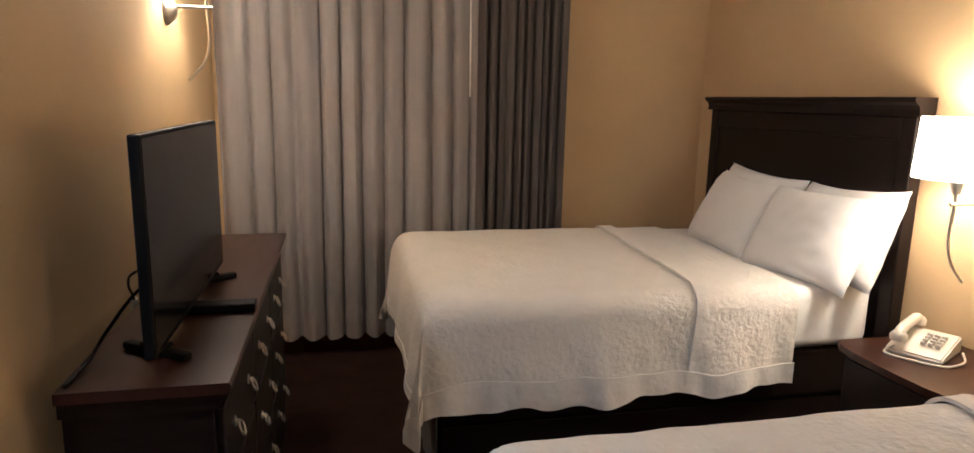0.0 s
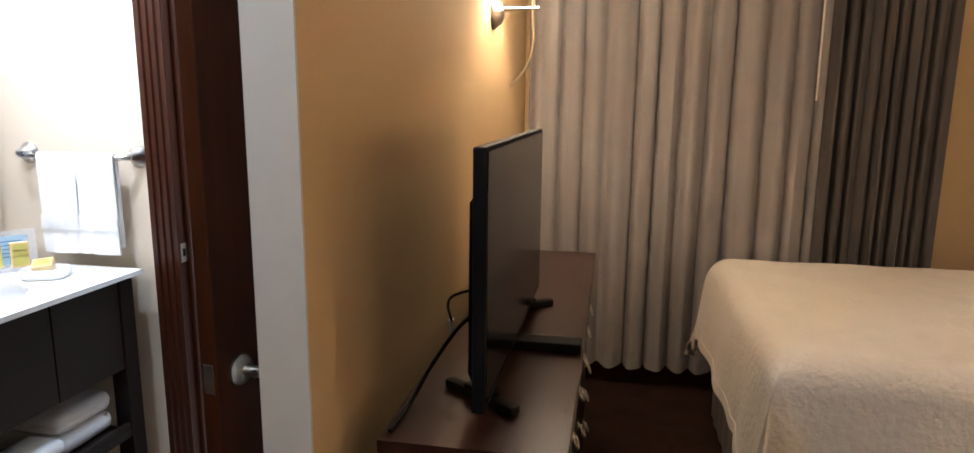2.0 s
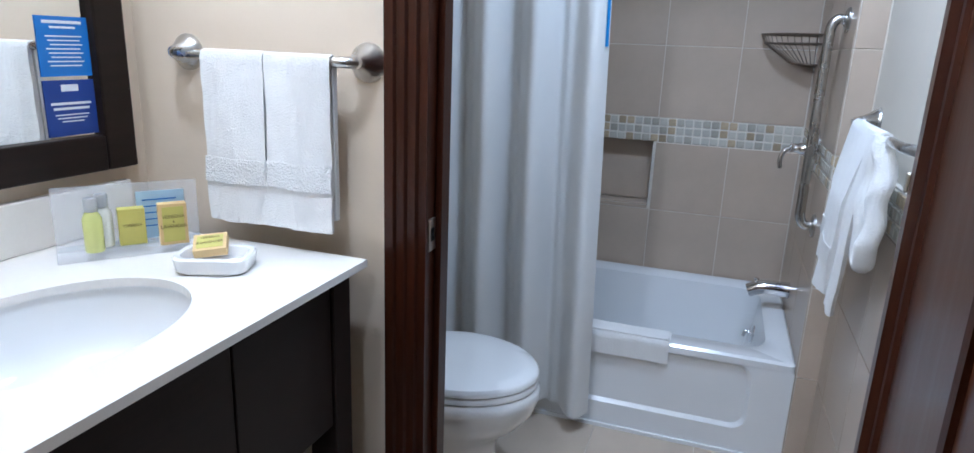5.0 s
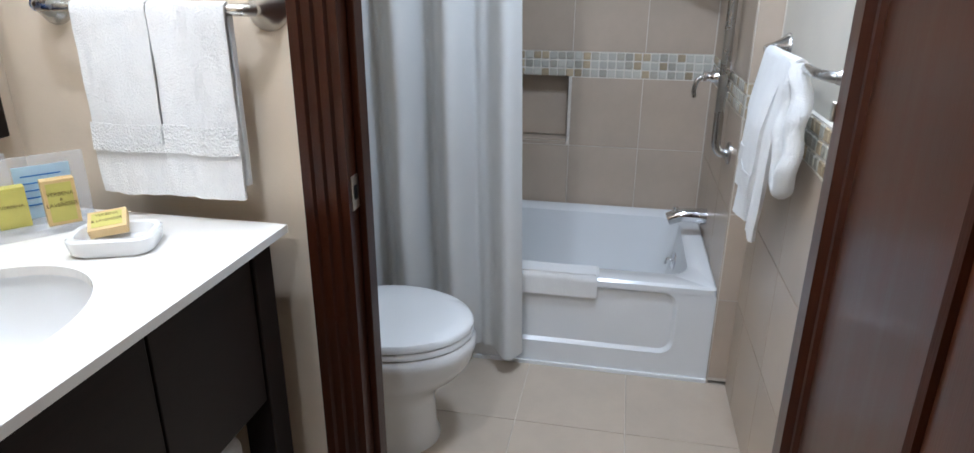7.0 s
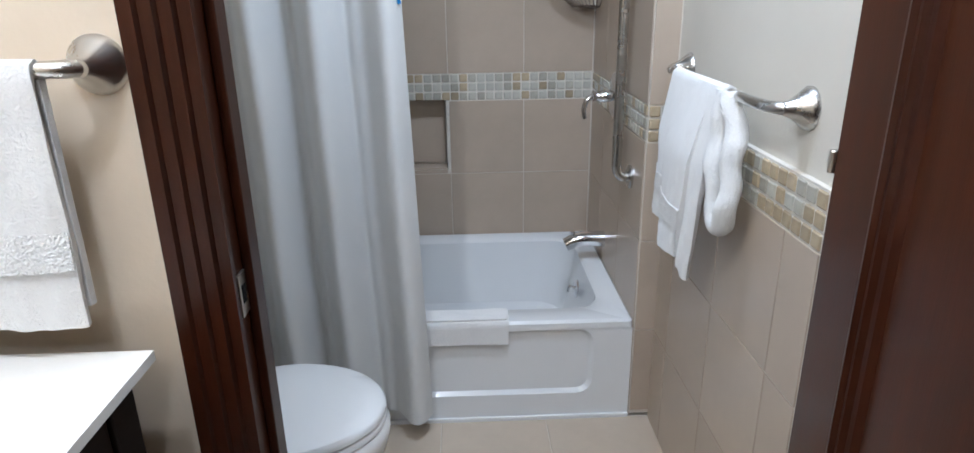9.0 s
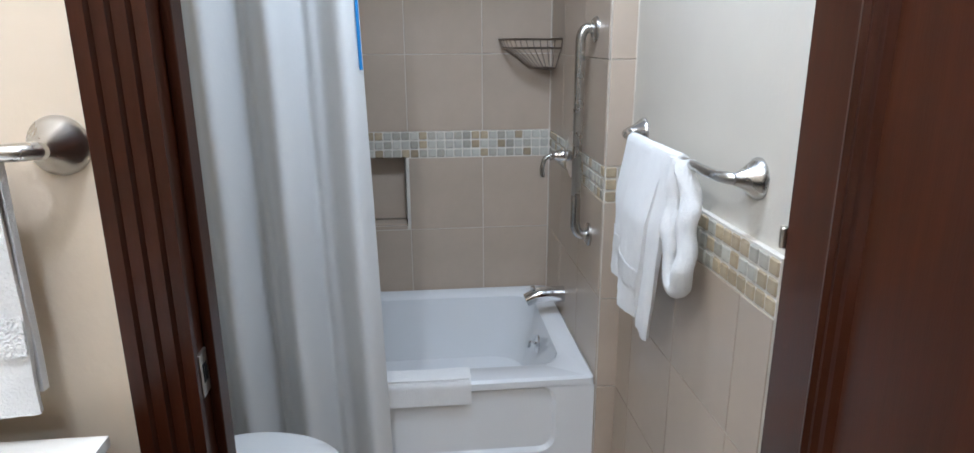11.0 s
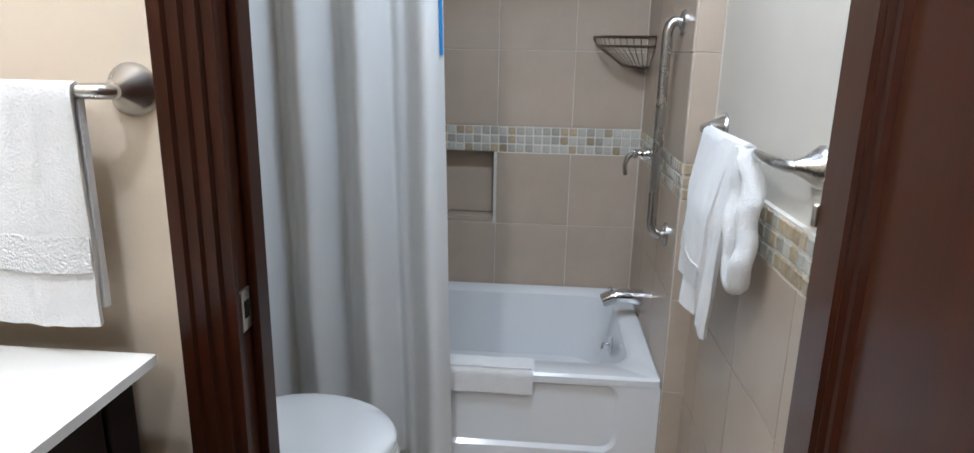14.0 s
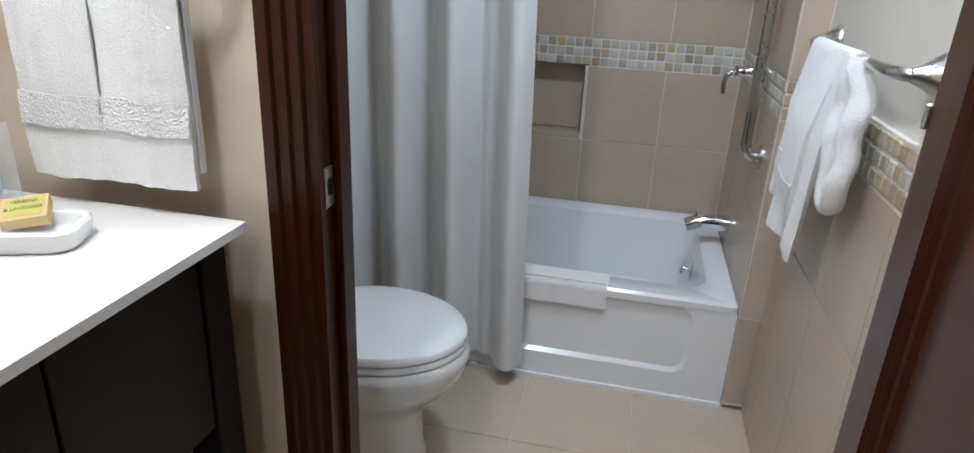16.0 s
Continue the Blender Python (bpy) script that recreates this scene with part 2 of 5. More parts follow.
def grid(fn, nu, nv, thick=0.0):
    bm = bmesh.new()
    vs = [[bm.verts.new(fn(i / nu, j / nv)) for j in range(nv + 1)] for i in range(nu + 1)]
    for i in range(nu):
        for j in range(nv):
            bm.faces.new((vs[i][j], vs[i + 1][j], vs[i + 1][j + 1], vs[i][j + 1]))
    if thick:
        bmesh.ops.recalc_face_normals(bm, faces=bm.faces)
        bm.normal_update()
        flat = list(bm.faces)
        off = [[bm.verts.new(v.co - v.normal * thick) for v in row] for row in vs]
        bm.verts.index_update()
        twin = {a: b for ra, rb in zip(vs, off) for a, b in zip(ra, rb)}
        for f in flat:
            bm.faces.new([twin[v] for v in reversed(f.verts)])
        rim = [r[0] for r in vs] + vs[-1][1:] + [r[-1] for r in vs[-2::-1]] + vs[0][-2:0:-1]
        for a, b in zip(rim, rim[1:] + rim[:1]):
            bm.faces.new((a, b, twin[b], twin[a]))
    return bm


def prism(profile, along, a, b):
    """A profile of (u, v) drawn out along an axis: 'x' (u=y, v=z), 'y' (u=x, v=z) or 'z' (u=x, v=y)."""
    bm = bmesh.new()
    put = {"x": lambda u, v, w: (w, u, v), "y": lambda u, v, w: (u, w, v), "z": lambda u, v, w: (u, v, w)}[along]
    lo = [bm.verts.new(put(u, v, a)) for u, v in profile]
    hi = [bm.verts.new(put(u, v, b)) for u, v in profile]
    n = len(profile)
    for i in range(n):
        bm.faces.new((lo[i], lo[(i + 1) % n], hi[(i + 1) % n], hi[i]))
    bm.faces.new(lo[::-1])
    bm.faces.new(hi)
    return bm


def nz(x, y, z=0.0):
    return noise.noise(Vector((x, y, z)))


# ---- the shell ----
H = 2.45
def wall(name, label, mats, *b):
    return whole(name, bx(*b), mats, label, "wall", "structure")

wall("wall_north", "yellow-painted plaster wall behind the window curtains", "yellow", -0.607, 2.25, 3.78, 3.90, 0, H)
wall("wall_east", "yellow-painted plaster wall behind the headboards", "yellow", 2.15, 2.25, -2.3, 3.78, 0, H)
wall("wall_south", "yellow-painted plaster wall closing the bedroom", "yellow", -1.72, 2.25, -2.40, -2.3, 0, H)
wall("wall_television", "orange-yellow painted partition beside the dresser", "yellow", -0.645, -0.607, 1.341, 3.90, 0, H)
wall("wall_bathroom_east", "pale painted upper wall of the bathroom", "grey", -0.69, -0.645, 1.341, 4.25, 0, H)
wall("wall_end", "pale grey plaster end of the partition", "grey", -0.69, -0.607, 1.335, 1.341, 0, H)
wall("wall_bathroom_north", "wall behind the tub tiles", "grout", -2.38, -0.69, 4.24, 4.34, 0, H)
wall("wall_bathroom_west", "cream painted wall behind the vanity and toilet", "cream", -2.38, -2.28, 1.35, 4.24, 0, H)
wall("wall_vanity_south", "cream painted wall beside the vanity", "cream", -2.28, -1.72, 1.35, 1.45, 0, H)
wall("wall_towel", "cream painted wall behind the hanging towels", "cream", -2.28, -1.655, 2.40, 2.50, 0, H)
wall("wall_over_bathroom_door", "cream painted wall over the bathroom doorway", "cream", -1.655, -0.69, 2.40, 2.50, 2.12, H)
wall("wall_west", "cream painted wall beside the closet door", "cream", -1.72, -1.62, -2.3, 0.50, 0, H)
wall("wall_west_end", "cream painted wall end beside the vanity", "cream", -1.72, -1.62, 1.356, 1.45, 0, H)
wall("wall_west_over_door", "cream painted wall over the closet door", "cream", -1.72, -1.62, 0.50, 1.356, 2.10, H)
whole("ceiling", bx(-2.4, 2.3, -2.4, 4.4, H, H + 0.1), "ceil", "white painted plaster ceiling", "ceiling", "structure")
whole("floor", bx(-1.72, 2.25, -2.4, 3.9, -0.1, 0.0), "carpet", "dark brown patterned carpet floor", "floor", "structure")
bathfloor = whole("floor_bathroom", bx(-2.38, -0.645, 1.341, 4.3, -0.1, 0.004), "grout", "beige tiled floor with pale grout", "floor", "structure")

# baseboard along the yellow partition
whole("baseboard", bx(-0.607, -0.593, 1.35, 3.77, 0, 0.09, bev=0.003), "casing", "dark wooden baseboard along the partition", "baseboard", "structure")

# added dark strip, stands in for the darkness under the curtain hems
whole("baseboard_north", bx(-0.592, 2.149, 3.764, 3.7795, 0, 0.125, bev=0.003), "casing", "dark wooden strip added to darken the gap under the curtains", "baseboard", "structure")

# ---- bathroom door: stepped casing, jambs, leaf ----
def casing_profile(x_in, side, y0):
    """Stepped moulding: widens away from the opening."""
    p = [(0.0, 0.0), (0.0, -0.012), (0.016, -0.012), (0.020, -0.020), (0.036, -0.020), (0.040, -0.027), (0.056, -0.027), (0.060, -0.034), (0.078, -0.034), (0.082, 0.0)]
    return [(x_in + side * u, y0 + v) for u, v in p]

frame_ob = thing("door_frame", "dark mahogany door frame with stepped moulding", "door frame")
XL, XR = -1.585, -0.722
part("casing", prism(casing_profile(XL, -1, 2.40), "z", 0.004, 2.10), "casing", frame_ob)
part("casing", bx(-0.785, -0.692, 2.312, 2.342, 0.004, 2.10, bev=0.004), "casing", frame_ob)
part("head_casing", bx(XL - 0.08, -0.692, 2.368, 2.40, 2.102, 2.17, bev=0.004), "casing", frame_ob)
part("jamb", bx(-1.655, XL - 0.002, 2.402, 2.51, 0.004, 2.10, bev=0.003), "casing", frame_ob)
part("door_stop", bx(XL - 0.002, XL + 0.012, 2.435, 2.475, 0.004, 2.09, bev=0.002), "casing", frame_ob)
part("jamb", bx(XR, -0.692, 2.3425, 2.40, 0.004, 2.10, bev=0.003), "casing", frame_ob)
part("head_jamb", bx(-1.583, -0.692, 2.402, 2.51, 2.08, 2.11), "casing", frame_ob)
sp = part("strike_plate", bx(XL - 0.004, XL + 0.0015, 2.402, 2.432, 0.865, 0.930, bev=0.001), "nickel", frame_ob, "satin metal strike plate")
# no opening is cut: a black block gives the hole's dark inside
part("latch_hole", bx(XL - 0.003, XL + 0.0025, 2.410, 2.424, 0.885, 0.912), "black", sp)

HX, HY, LEAFW, LT = -0.780, 2.296, 0.762, 0.04
door = thing("bathroom_door", "glossy mahogany panelled bathroom door standing open", "door", at=(HX, HY, 0.01))
turn = Matrix.Translation((HX, HY, 0)) @ Matrix.Rotation(radians(-9.4), 4, "Z")
def leafbox(x0, x1, y0, y1, z0, z1, bev=0.003):
    return bx(x0, x1, y0, y1, z0, z1, bev=bev, m=turn)
STILE, MW = 0.122, 0.042
part("stile", leafbox(-LT, 0, -STILE, 0, 0.012, 2.08), "mahog", door)
part("stile", leafbox(-LT, 0, -LEAFW, -LEAFW + STILE, 0.012, 2.08), "mahog", door)
part("rail", leafbox(-LT, 0, -LEAFW + STILE + 0.0005, -STILE - 0.0005, 1.955, 2.08), "mahog", door)
part("rail", leafbox(-LT, 0, -LEAFW + STILE + 0.0005, -STILE - 0.0005, 0.012, 0.22), "mahog", door)
part("panel", leafbox(-LT + 0.013, -0.013, -LEAFW + STILE + 0.0005, -STILE - 0.0005, 0.2205, 1.9545, 0.0), "mahog", door)
# stepped moulding round the panel on both faces, (inset from the stile, height over the panel)
STEPS = [(0.0, 0.0), (0.0, 0.0165), (0.008, 0.0185), (0.013, 0.013), (0.018, 0.0125), (0.022, 0.0145), (0.027, 0.0085), (0.034, 0.0065), (MW, 0.0)]
for side in (-1, 1):
    xf = -LT + 0.013 if side < 0 else -0.013
    for y0, d in ((-STILE - 0.0005, -1), (-LEAFW + STILE + 0.0005, 1)):
        bm = prism([(xf + side * h, y0 + d * u) for u, h in STEPS], "z", 0.2605, 1.9145)
        bm.transform(turn)
        part("panel_moulding", bm, "casing", door)
    for z0, d in ((0.2205, 1), (1.9545, -1)):
        bm = prism([(xf + side * h, z0 + d * u) for u, h in STEPS], "y", -LEAFW + STILE + 0.001, -STILE - 0.001)
        bm.transform(turn)
        part("panel_moulding", bm, "casing", door)
def lever(side):
    bm = bmesh.new()
    xo = -LT if side < 0 else 0.0
    m = turn @ Matrix.Translation((xo, -LEAFW + 0.065, 0.868)) @ Matrix.Rotation(radians(90 * side), 4, "Y")
    lathe(bm, [(0.032, 0.0), (0.032, 0.006), (0.026, 0.012), (0.012, 0.016), (0.012, 0.045), (0.010, 0.05), (0.0, 0.05)], m)
    pts = smooth_path([turn @ Vector((xo + side * 0.045, -LEAFW + 0.065 + u, 0.868 - v)) for u, v in ((-0.012, 0), (0.03, 0), (0.07, 0.003), (0.105, 0.006))])
    tube(bm, pts, 0.0095, 10, 0.007)
    return bm
part("lever_handle", lever(-1), "nickel", door, "satin metal lever handle", True)
part("lever_handle", lever(1), "nickel", door, "satin metal lever handle", True)
part("latch_plate", leafbox(-0.032, -0.008, -LEAFW - 0.001, -LEAFW + 0.002, 0.838, 0.898, 0.0005), "nickel", door)
for z in (0.25, 1.10, 1.85):
    bm = bmesh.new()
    lathe(bm, [(0.0045, -0.014), (0.0055, -0.012), (0.0055, 0.012), (0.0045, 0.014)], Matrix.Translation((HX - 0.038, HY + 0.014, z)), 12)
    part("hinge", bm, "nickel", door)

# closet door on the west wall
cl = thing("closet_door", "closed dark wooden closet door with pull handle", "door", at=(-1.67, 0.93, 0))
part("leaf", bx(-1.66, -1.622, 0.56, 1.296, 0.01, 2.04, bev=0.003), "espresso", cl)
part("frame_side", bx(-1.70, -1.605, 1.30, 1.354, 0.002, 2.098, bev=0.004), "espresso", cl)
part("frame_side", bx(-1.70, -1.605, 0.502, 0.556, 0.002, 2.098, bev=0.004), "espresso", cl)
part("frame_head", bx(-1.70, -1.605, 0.558, 1.298, 2.05, 2.098, bev=0.004), "espresso", cl)
part("pull_handle", bx(-1.605, -1.598, 1.309, 1.324, 1.04, 1.125, bev=0.002), "nickel", cl, "small satin metal pull plate")

# ---- bedroom ----
def curtain(name, x0, x1, y, z0, z1, folds, amp, material, label, seed, taper=0.0):
    def fn(u, v):
        x = x0 + (x1 - x0) * u
        ph = u * folds * math.tau + 2.6 * nz(u * folds * 0.55, seed) + 0.35 * nz(u * 9, v * 2.0, seed)
        a = amp * (0.75 + 0.5 * nz(u * folds * 0.4, 3.3, seed)) * (0.75 + 0.25 * (1 - v))
        yy = y + a * math.sin(ph) + 0.25 * a * math.sin(2.3 * ph + seed) + 0.006 * nz(u * 14, v * 3, seed)
        zz = z0 + (z1 - z0) * v + (0.008 * math.sin(ph * 1.0 + 0.6) if v == 0 else 0)
        return (x + 0.012 * math.cos(ph), yy, zz)
    th = thing(name, label, "curtain", at=((x0 + x1) / 2, y, z0))
    part("fabric", grid(fn, int(folds * 14), 26, 0.0025), material, th, smooth=True)
    return th, fn

sheer, sfn = curtain("sheer_curtain", -0.585, 0.80, 3.70, 0.105, 2.36, 12, 0.038, "sheer", "pale grey pleated sheer curtain over a dark window", 1.7)
part("hem", grid(lambda u, v: tuple(Vector(sfn(u, 0)) + Vector((0, -0.004, 0.002 + v * 0.085))), 240, 1, 0.002), "sheer", sheer, smooth=True)
drp, dfn = curtain("blackout_drape", 0.745, 1.235, 3.66, 0.105, 2.36, 10, 0.046, "drape", "charcoal grey gathered blackout drape beside the sheer", 5.1)
part("hem", grid(lambda u, v: tuple(Vector(dfn(u, 0)) + Vector((0, -0.005, 0.002 + v * 0.07))), 130, 1, 0.002), "drape", drp, smooth=True)
part("header_tape", grid(lambda u, v: tuple(Vector(dfn(u, 1)) + Vector((0, -0.005, -0.002 - v * 0.08))), 130, 1, 0.002), "drape", drp, smooth=True)
rod = thing("curtain_track", "slim white curtain track above the window", "curtain rod", at=(0.4, 3.72, 2.37))
part("rail", bx(-0.60, 1.40, 3.61, 3.779, 2.358, 2.40, bev=0.004), "ceil", rod)
bm = bmesh.new()
tube(bm, [Vector((0.695, 3.622, 2.36)), Vector((0.696, 3.620, 1.9)), Vector((0.698, 3.620, 1.43))], 0.0045, 8)
whole("curtain_wand", bm, "ceil", "thin white plastic curtain wand hanging beside the drape", "wand", smooth=True)
win = thing("window_1", "dark night window behind the sheer curtain", "window", at=(0.3, 3.77, 0.3))
part("window_frame", bx(-0.50, 1.20, 3.768, 3.779, 0.25, 2.30), "nickel", win)
part("pane", bx(-0.45, 0.34, 3.762, 3.767, 0.30, 2.25), "nightglass", win)
part("pane", bx(0.36, 1.15, 3.762, 3.767, 0.30, 2.25), "nightglass", win)

# dresser with moulded top and nine drawers
DX0, DX1, DY0, DY1, DZ = -0.535, -0.240, 1.455, 2.925, 0.847
dr = thing("dresser", "dark walnut dresser with ring pulls along the partition", "dresser", at=((DX0 + DX1) / 2, (DY0 + DY1) / 2, 0))
part("top", prism([(-0.534, DZ), (-0.215, DZ), (-0.211, DZ - 0.006), (-0.211, DZ - 0.016), (-0.219, DZ - 0.024), (-0.534, DZ - 0.024)], "y", DY0 - 0.03, DY1 + 0.03), "dresser", dr, "reddish brown polished top")
part("cornice", prism([(DX0, DZ - 0.0245), (-0.224, DZ - 0.0245), (-0.226, DZ - 0.034), (-0.236, DZ - 0.05), (-0.238, DZ - 0.06), (DX0, DZ - 0.06)], "y", DY0 - 0.015, DY1 + 0.015), "espresso", dr)
part("body", bx(DX0, DX1 - 0.012, DY0, DY1, 0.08, DZ - 0.0605, bev=0.003), "espresso", dr)
part("plinth", bx(DX0, DX1, DY0 - 0.008, DY1 + 0.008, 0.0, 0.0795, bev=0.006), "espresso", dr)
def ring_pull(y, z):
    bm = bmesh.new()
    lathe(bm, [(0.013, 0), (0.013, 0.003), (0.006, 0.006), (0.005, 0.014), (0.0, 0.015)], Matrix.Translation((DX1 + 0.006, y, z)) @ Matrix.Rotation(radians(90), 4, "Y"), 14)
    pts = [Vector((DX1 + 0.016 + 0.006 * (1 - math.cos(a)), y + 0.017 * math.sin(a), z - 0.016 + 0.016 * math.cos(a))) for a in [i * math.tau / 18 for i in range(19)]]
    tube(bm, pts, 0.0032, 6)
    return bm
rows = ((0.10, 0.325), (0.335, 0.56), (0.57, 0.775))
for z0, z1 in rows:
    for k in range(3):
        y0 = DY0 + 0.012 + k * (DY1 - DY0 - 0.012) / 3
        y1 = y0 + (DY1 - DY0 - 0.012) / 3 - 0.012
        d = part("drawer", bx(DX1 - 0.0115, DX1 + 0.006, y0, y1, z0, z1, bev=0.004), "espresso", dr)
        for f in (0.25, 0.75):
            part("ring_pull", ring_pull(y0 + (y1 - y0) * f, (z0 + z1) / 2 + 0.012), "nickel", d, "bright metal ring pull", True)

# television on two feet
tv = thing("television", "black flat television standing on the dresser", "television", at=(-0.385, 1.88, DZ))
TZ0, TZ1, TY0, TY1 = 0.885, 1.338, 1.475, 2.300
part("panel", bx(-0.382, -0.359, TY0, TY1, TZ0, TZ1, bev=0.004), "black", tv)
part("screen", bx(-0.3588, -0.3575, TY0 + 0.008, TY1 - 0.008, TZ0 + 0.016, TZ1 - 0.008), "screen", tv, "dark switched-off glossy screen")
bm = prism([(-0.3825, TZ1 - 0.03), (-0.394, TZ1 - 0.05), (-0.395, TZ1 - 0.085), (-0.408, TZ1 - 0.105), (-0.410, TZ0 + 0.03), (-0.402, TZ0 + 0.008), (-0.3825, TZ0 + 0.005)], "y", TY0 + 0.10, TY1 - 0.10)
part("back_cover", bm, "black", tv)
for y, lean in ((1.61, -1), (2.20, 1)):
    bm = bmesh.new()
    bar = Matrix.Translation((-0.392, y, DZ)) @ Matrix.Rotation(radians(35 * lean), 4, "Z")
    box(bm, -0.092, 0.092, -0.013, 0.013, 0.0005, 0.019, bev=0.005, m=bar)
    box(bm, -0.034, 0.034, -0.016, 0.016, 0.0185, 0.030, bev=0.004, m=bar)
    box(bm, -0.394, -0.372, y - 0.020, y + 0.020, DZ + 0.025, TZ0 + 0.01, bev=0.003)
    part("foot", bm, "black", tv, smooth=True)
bm = tube(bmesh.new(), smooth_path([(-0.408, 1.72, 1.0), (-0.455, 1.69, 0.96), (-0.495, 1.63, 0.90), (-0.512, 1.55, 0.860), (-0.520, 1.45, 0.852)]), 0.004, 8)
whole("power_cable", bm, "black", "black power cable hanging behind the television", "cable", smooth=True)
bm = tube(bmesh.new(), smooth_path([(-0.418, 1.95, 0.98), (-0.52, 1.96, 0.95), (-0.560, 2.02, 0.90), (-0.572, 2.12, 0.80), (-0.575, 2.15, 0.60), (-0.575, 2.15, 0.3)]), 0.0035, 8)
whole("antenna_cable", bm, "black", "thin black aerial cable behind the television", "cable", smooth=True)
whole("cable_plug", bx(-0.580, -0.566, 2.095, 2.118, 0.80, 0.835, bev=0.003), "china", "small white plug on the aerial cable", "plug")
cb = thing("cable_box", "slim black set-top box lying on the dresser", "set-top box", at=(-0.31, 1.91, DZ))
part("case", bx(-0.400, -0.216, 1.882, 1.936, DZ + 0.003, DZ + 0.024, bev=0.003), "black", cb)
# row of nine small steel dashes along the top of the case
for k in range(9):
    part("vent_slot", bx(-0.385 + k * 0.018, -0.374 + k * 0.018, 1.925, 1.929, DZ + 0.0235, DZ + 0.0248), "steel", cb)
for x, y in ((-0.390, 1.892), (-0.228, 1.892), (-0.390, 1.926), (-0.228, 1.926)):
    part("rubber_foot", bx(x - 0.006, x + 0.006, y - 0.006, y + 0.006, DZ, DZ + 0.003), "black", cb)

def sconce(name, label, cx, cy, side, zs0, zs1, r):
    """A wall lamp: plate on the wall, arm, socket, curved tail and drum shade. side: the way it looks along x."""
    wx = cx - side * (0.15 if side < 0 else 0.145)
    th = thing(name, label, "wall lamp", at=(wx, cy, zs0 - 0.1))
    bm = bmesh.new()
    m = Matrix.Translation((wx, cy, zs0 - 0.10)) @ Matrix.Rotation(radians(90 * side), 4, "Y")
    lathe(bm, [(0.055, 0.0), (0.055, 0.006), (0.046, 0.016), (0.036, 0.03), (0.018, 0.04), (0.0, 0.042)], m)
    part("wall_plate", bm, "nickel", th, smooth=True)
    bm = tube(bmesh.new(), [Vector((wx + side * 0.03, cy, zs0 - 0.085)), Vector((cx + side * 0.02, cy, zs0 - 0.085))], 0.007, 10)
    part("arm", bm, "nickel", th, smooth=True)
    bm = tube(bmesh.new(), smooth_path([(cx, cy, zs0 - 0.02), (cx, cy, zs0 - 0.10), (cx + side * 0.004, cy, zs0 - 0.20), (cx - side * 0.02, cy, zs0 - 0.285), (cx - side * 0.08, cy, zs0 - 0.355)]), 0.0065, 10, 0.005)
    part("curved_tail", bm, "nickel", th, smooth=True)
    bm = lathe(bmesh.new(), [(0.0, zs0 - 0.055), (0.014, zs0 - 0.05), (0.024, zs0 - 0.02), (0.024, zs0 + 0.02), (0.016, zs0 + 0.03), (0.0, zs0 + 0.03)], Matrix.Translation((cx, cy, 0)))
    part("socket", bm, "nickel", th, smooth=True)
    bm = lathe(bmesh.new(), [(r, zs0), (r * 0.94, zs1), (r * 0.94 - 0.003, zs1), (r - 0.003, zs0), (r, zs0)], Matrix.Translation((cx, cy, 0)), 40)
    for f in [f for f in bm.faces if len(f.verts) > 4]:
        bm.faces.remove(f)
    part("shade", bm, "shade", th, "glowing white drum shade", True)
    bm = lathe(bmesh.new(), [(0.0, zs0 + 0.03), (0.014, zs0 + 0.04), (0.028, zs0 + 0.09), (0.02, zs0 + 0.12), (0.0, zs0 + 0.13)], Matrix.Translation((cx, cy, 0)), 16)
    ob = part("bulb", bm, "shade", th, smooth=True)
    ob.visible_shadow = False
    return th

sconce("wall_lamp", "satin nickel wall lamp with lit white drum shade", 2.005, 1.885, -1, 1.192, 1.392, 0.135)
sconce("wall_lamp", "satin nickel wall lamp with curved tail over the dresser", -0.462, 2.87, 1, 1.82, 2.04, 0.13)
# unseen fixture, added to carry the fill on the second bed's side
sconce("wall_lamp", "satin nickel wall lamp, unseen, added beside the other bed", 2.005, -0.25, -1, 1.175, 1.392, 0.135)

# beds
def headboard(y0, y1, x, z1, label):
    th = thing("headboard", label, "headboard", at=(x, (y0 + y1) / 2, 0.0))
    part("panel", bx(x + 0.012, x + 0.045, y0 + 0.07, y1 - 0.07, 0.35, z1 - 0.06), "espresso", th)
    for ya in (y0 + 0.02, y1 - 0.09):
        part("post", bx(x, x + 0.055, ya, ya + 0.07, 0.0, z1 - 0.07, bev=0.006), "espresso", th)
    part("rail", bx(x + 0.002, x + 0.05, y0 + 0.092, y1 - 0.092, z1 - 0.16, z1 - 0.0705, bev=0.005), "espresso", th)
    prof = [(x + 0.06, z1), (x - 0.035, z1), (x - 0.038, z1 - 0.008), (x - 0.035, z1 - 0.018), (x - 0.018, z1 - 0.03), (x - 0.012, z1 - 0.045), (x - 0.012, z1 - 0.069), (x + 0.06, z1 - 0.069)]
    part("cornice", prism(prof, "y", y0, y1), "espresso", th, "projecting moulded cornice")
    return th

headboard(2.13, 3.555, 2.075, 1.458, "tall espresso wood headboard with moulded cornice against the wall")
headboard(-0.12, 1.34, 2.075, 1.458, "tall espresso wood headboard of the other bed")


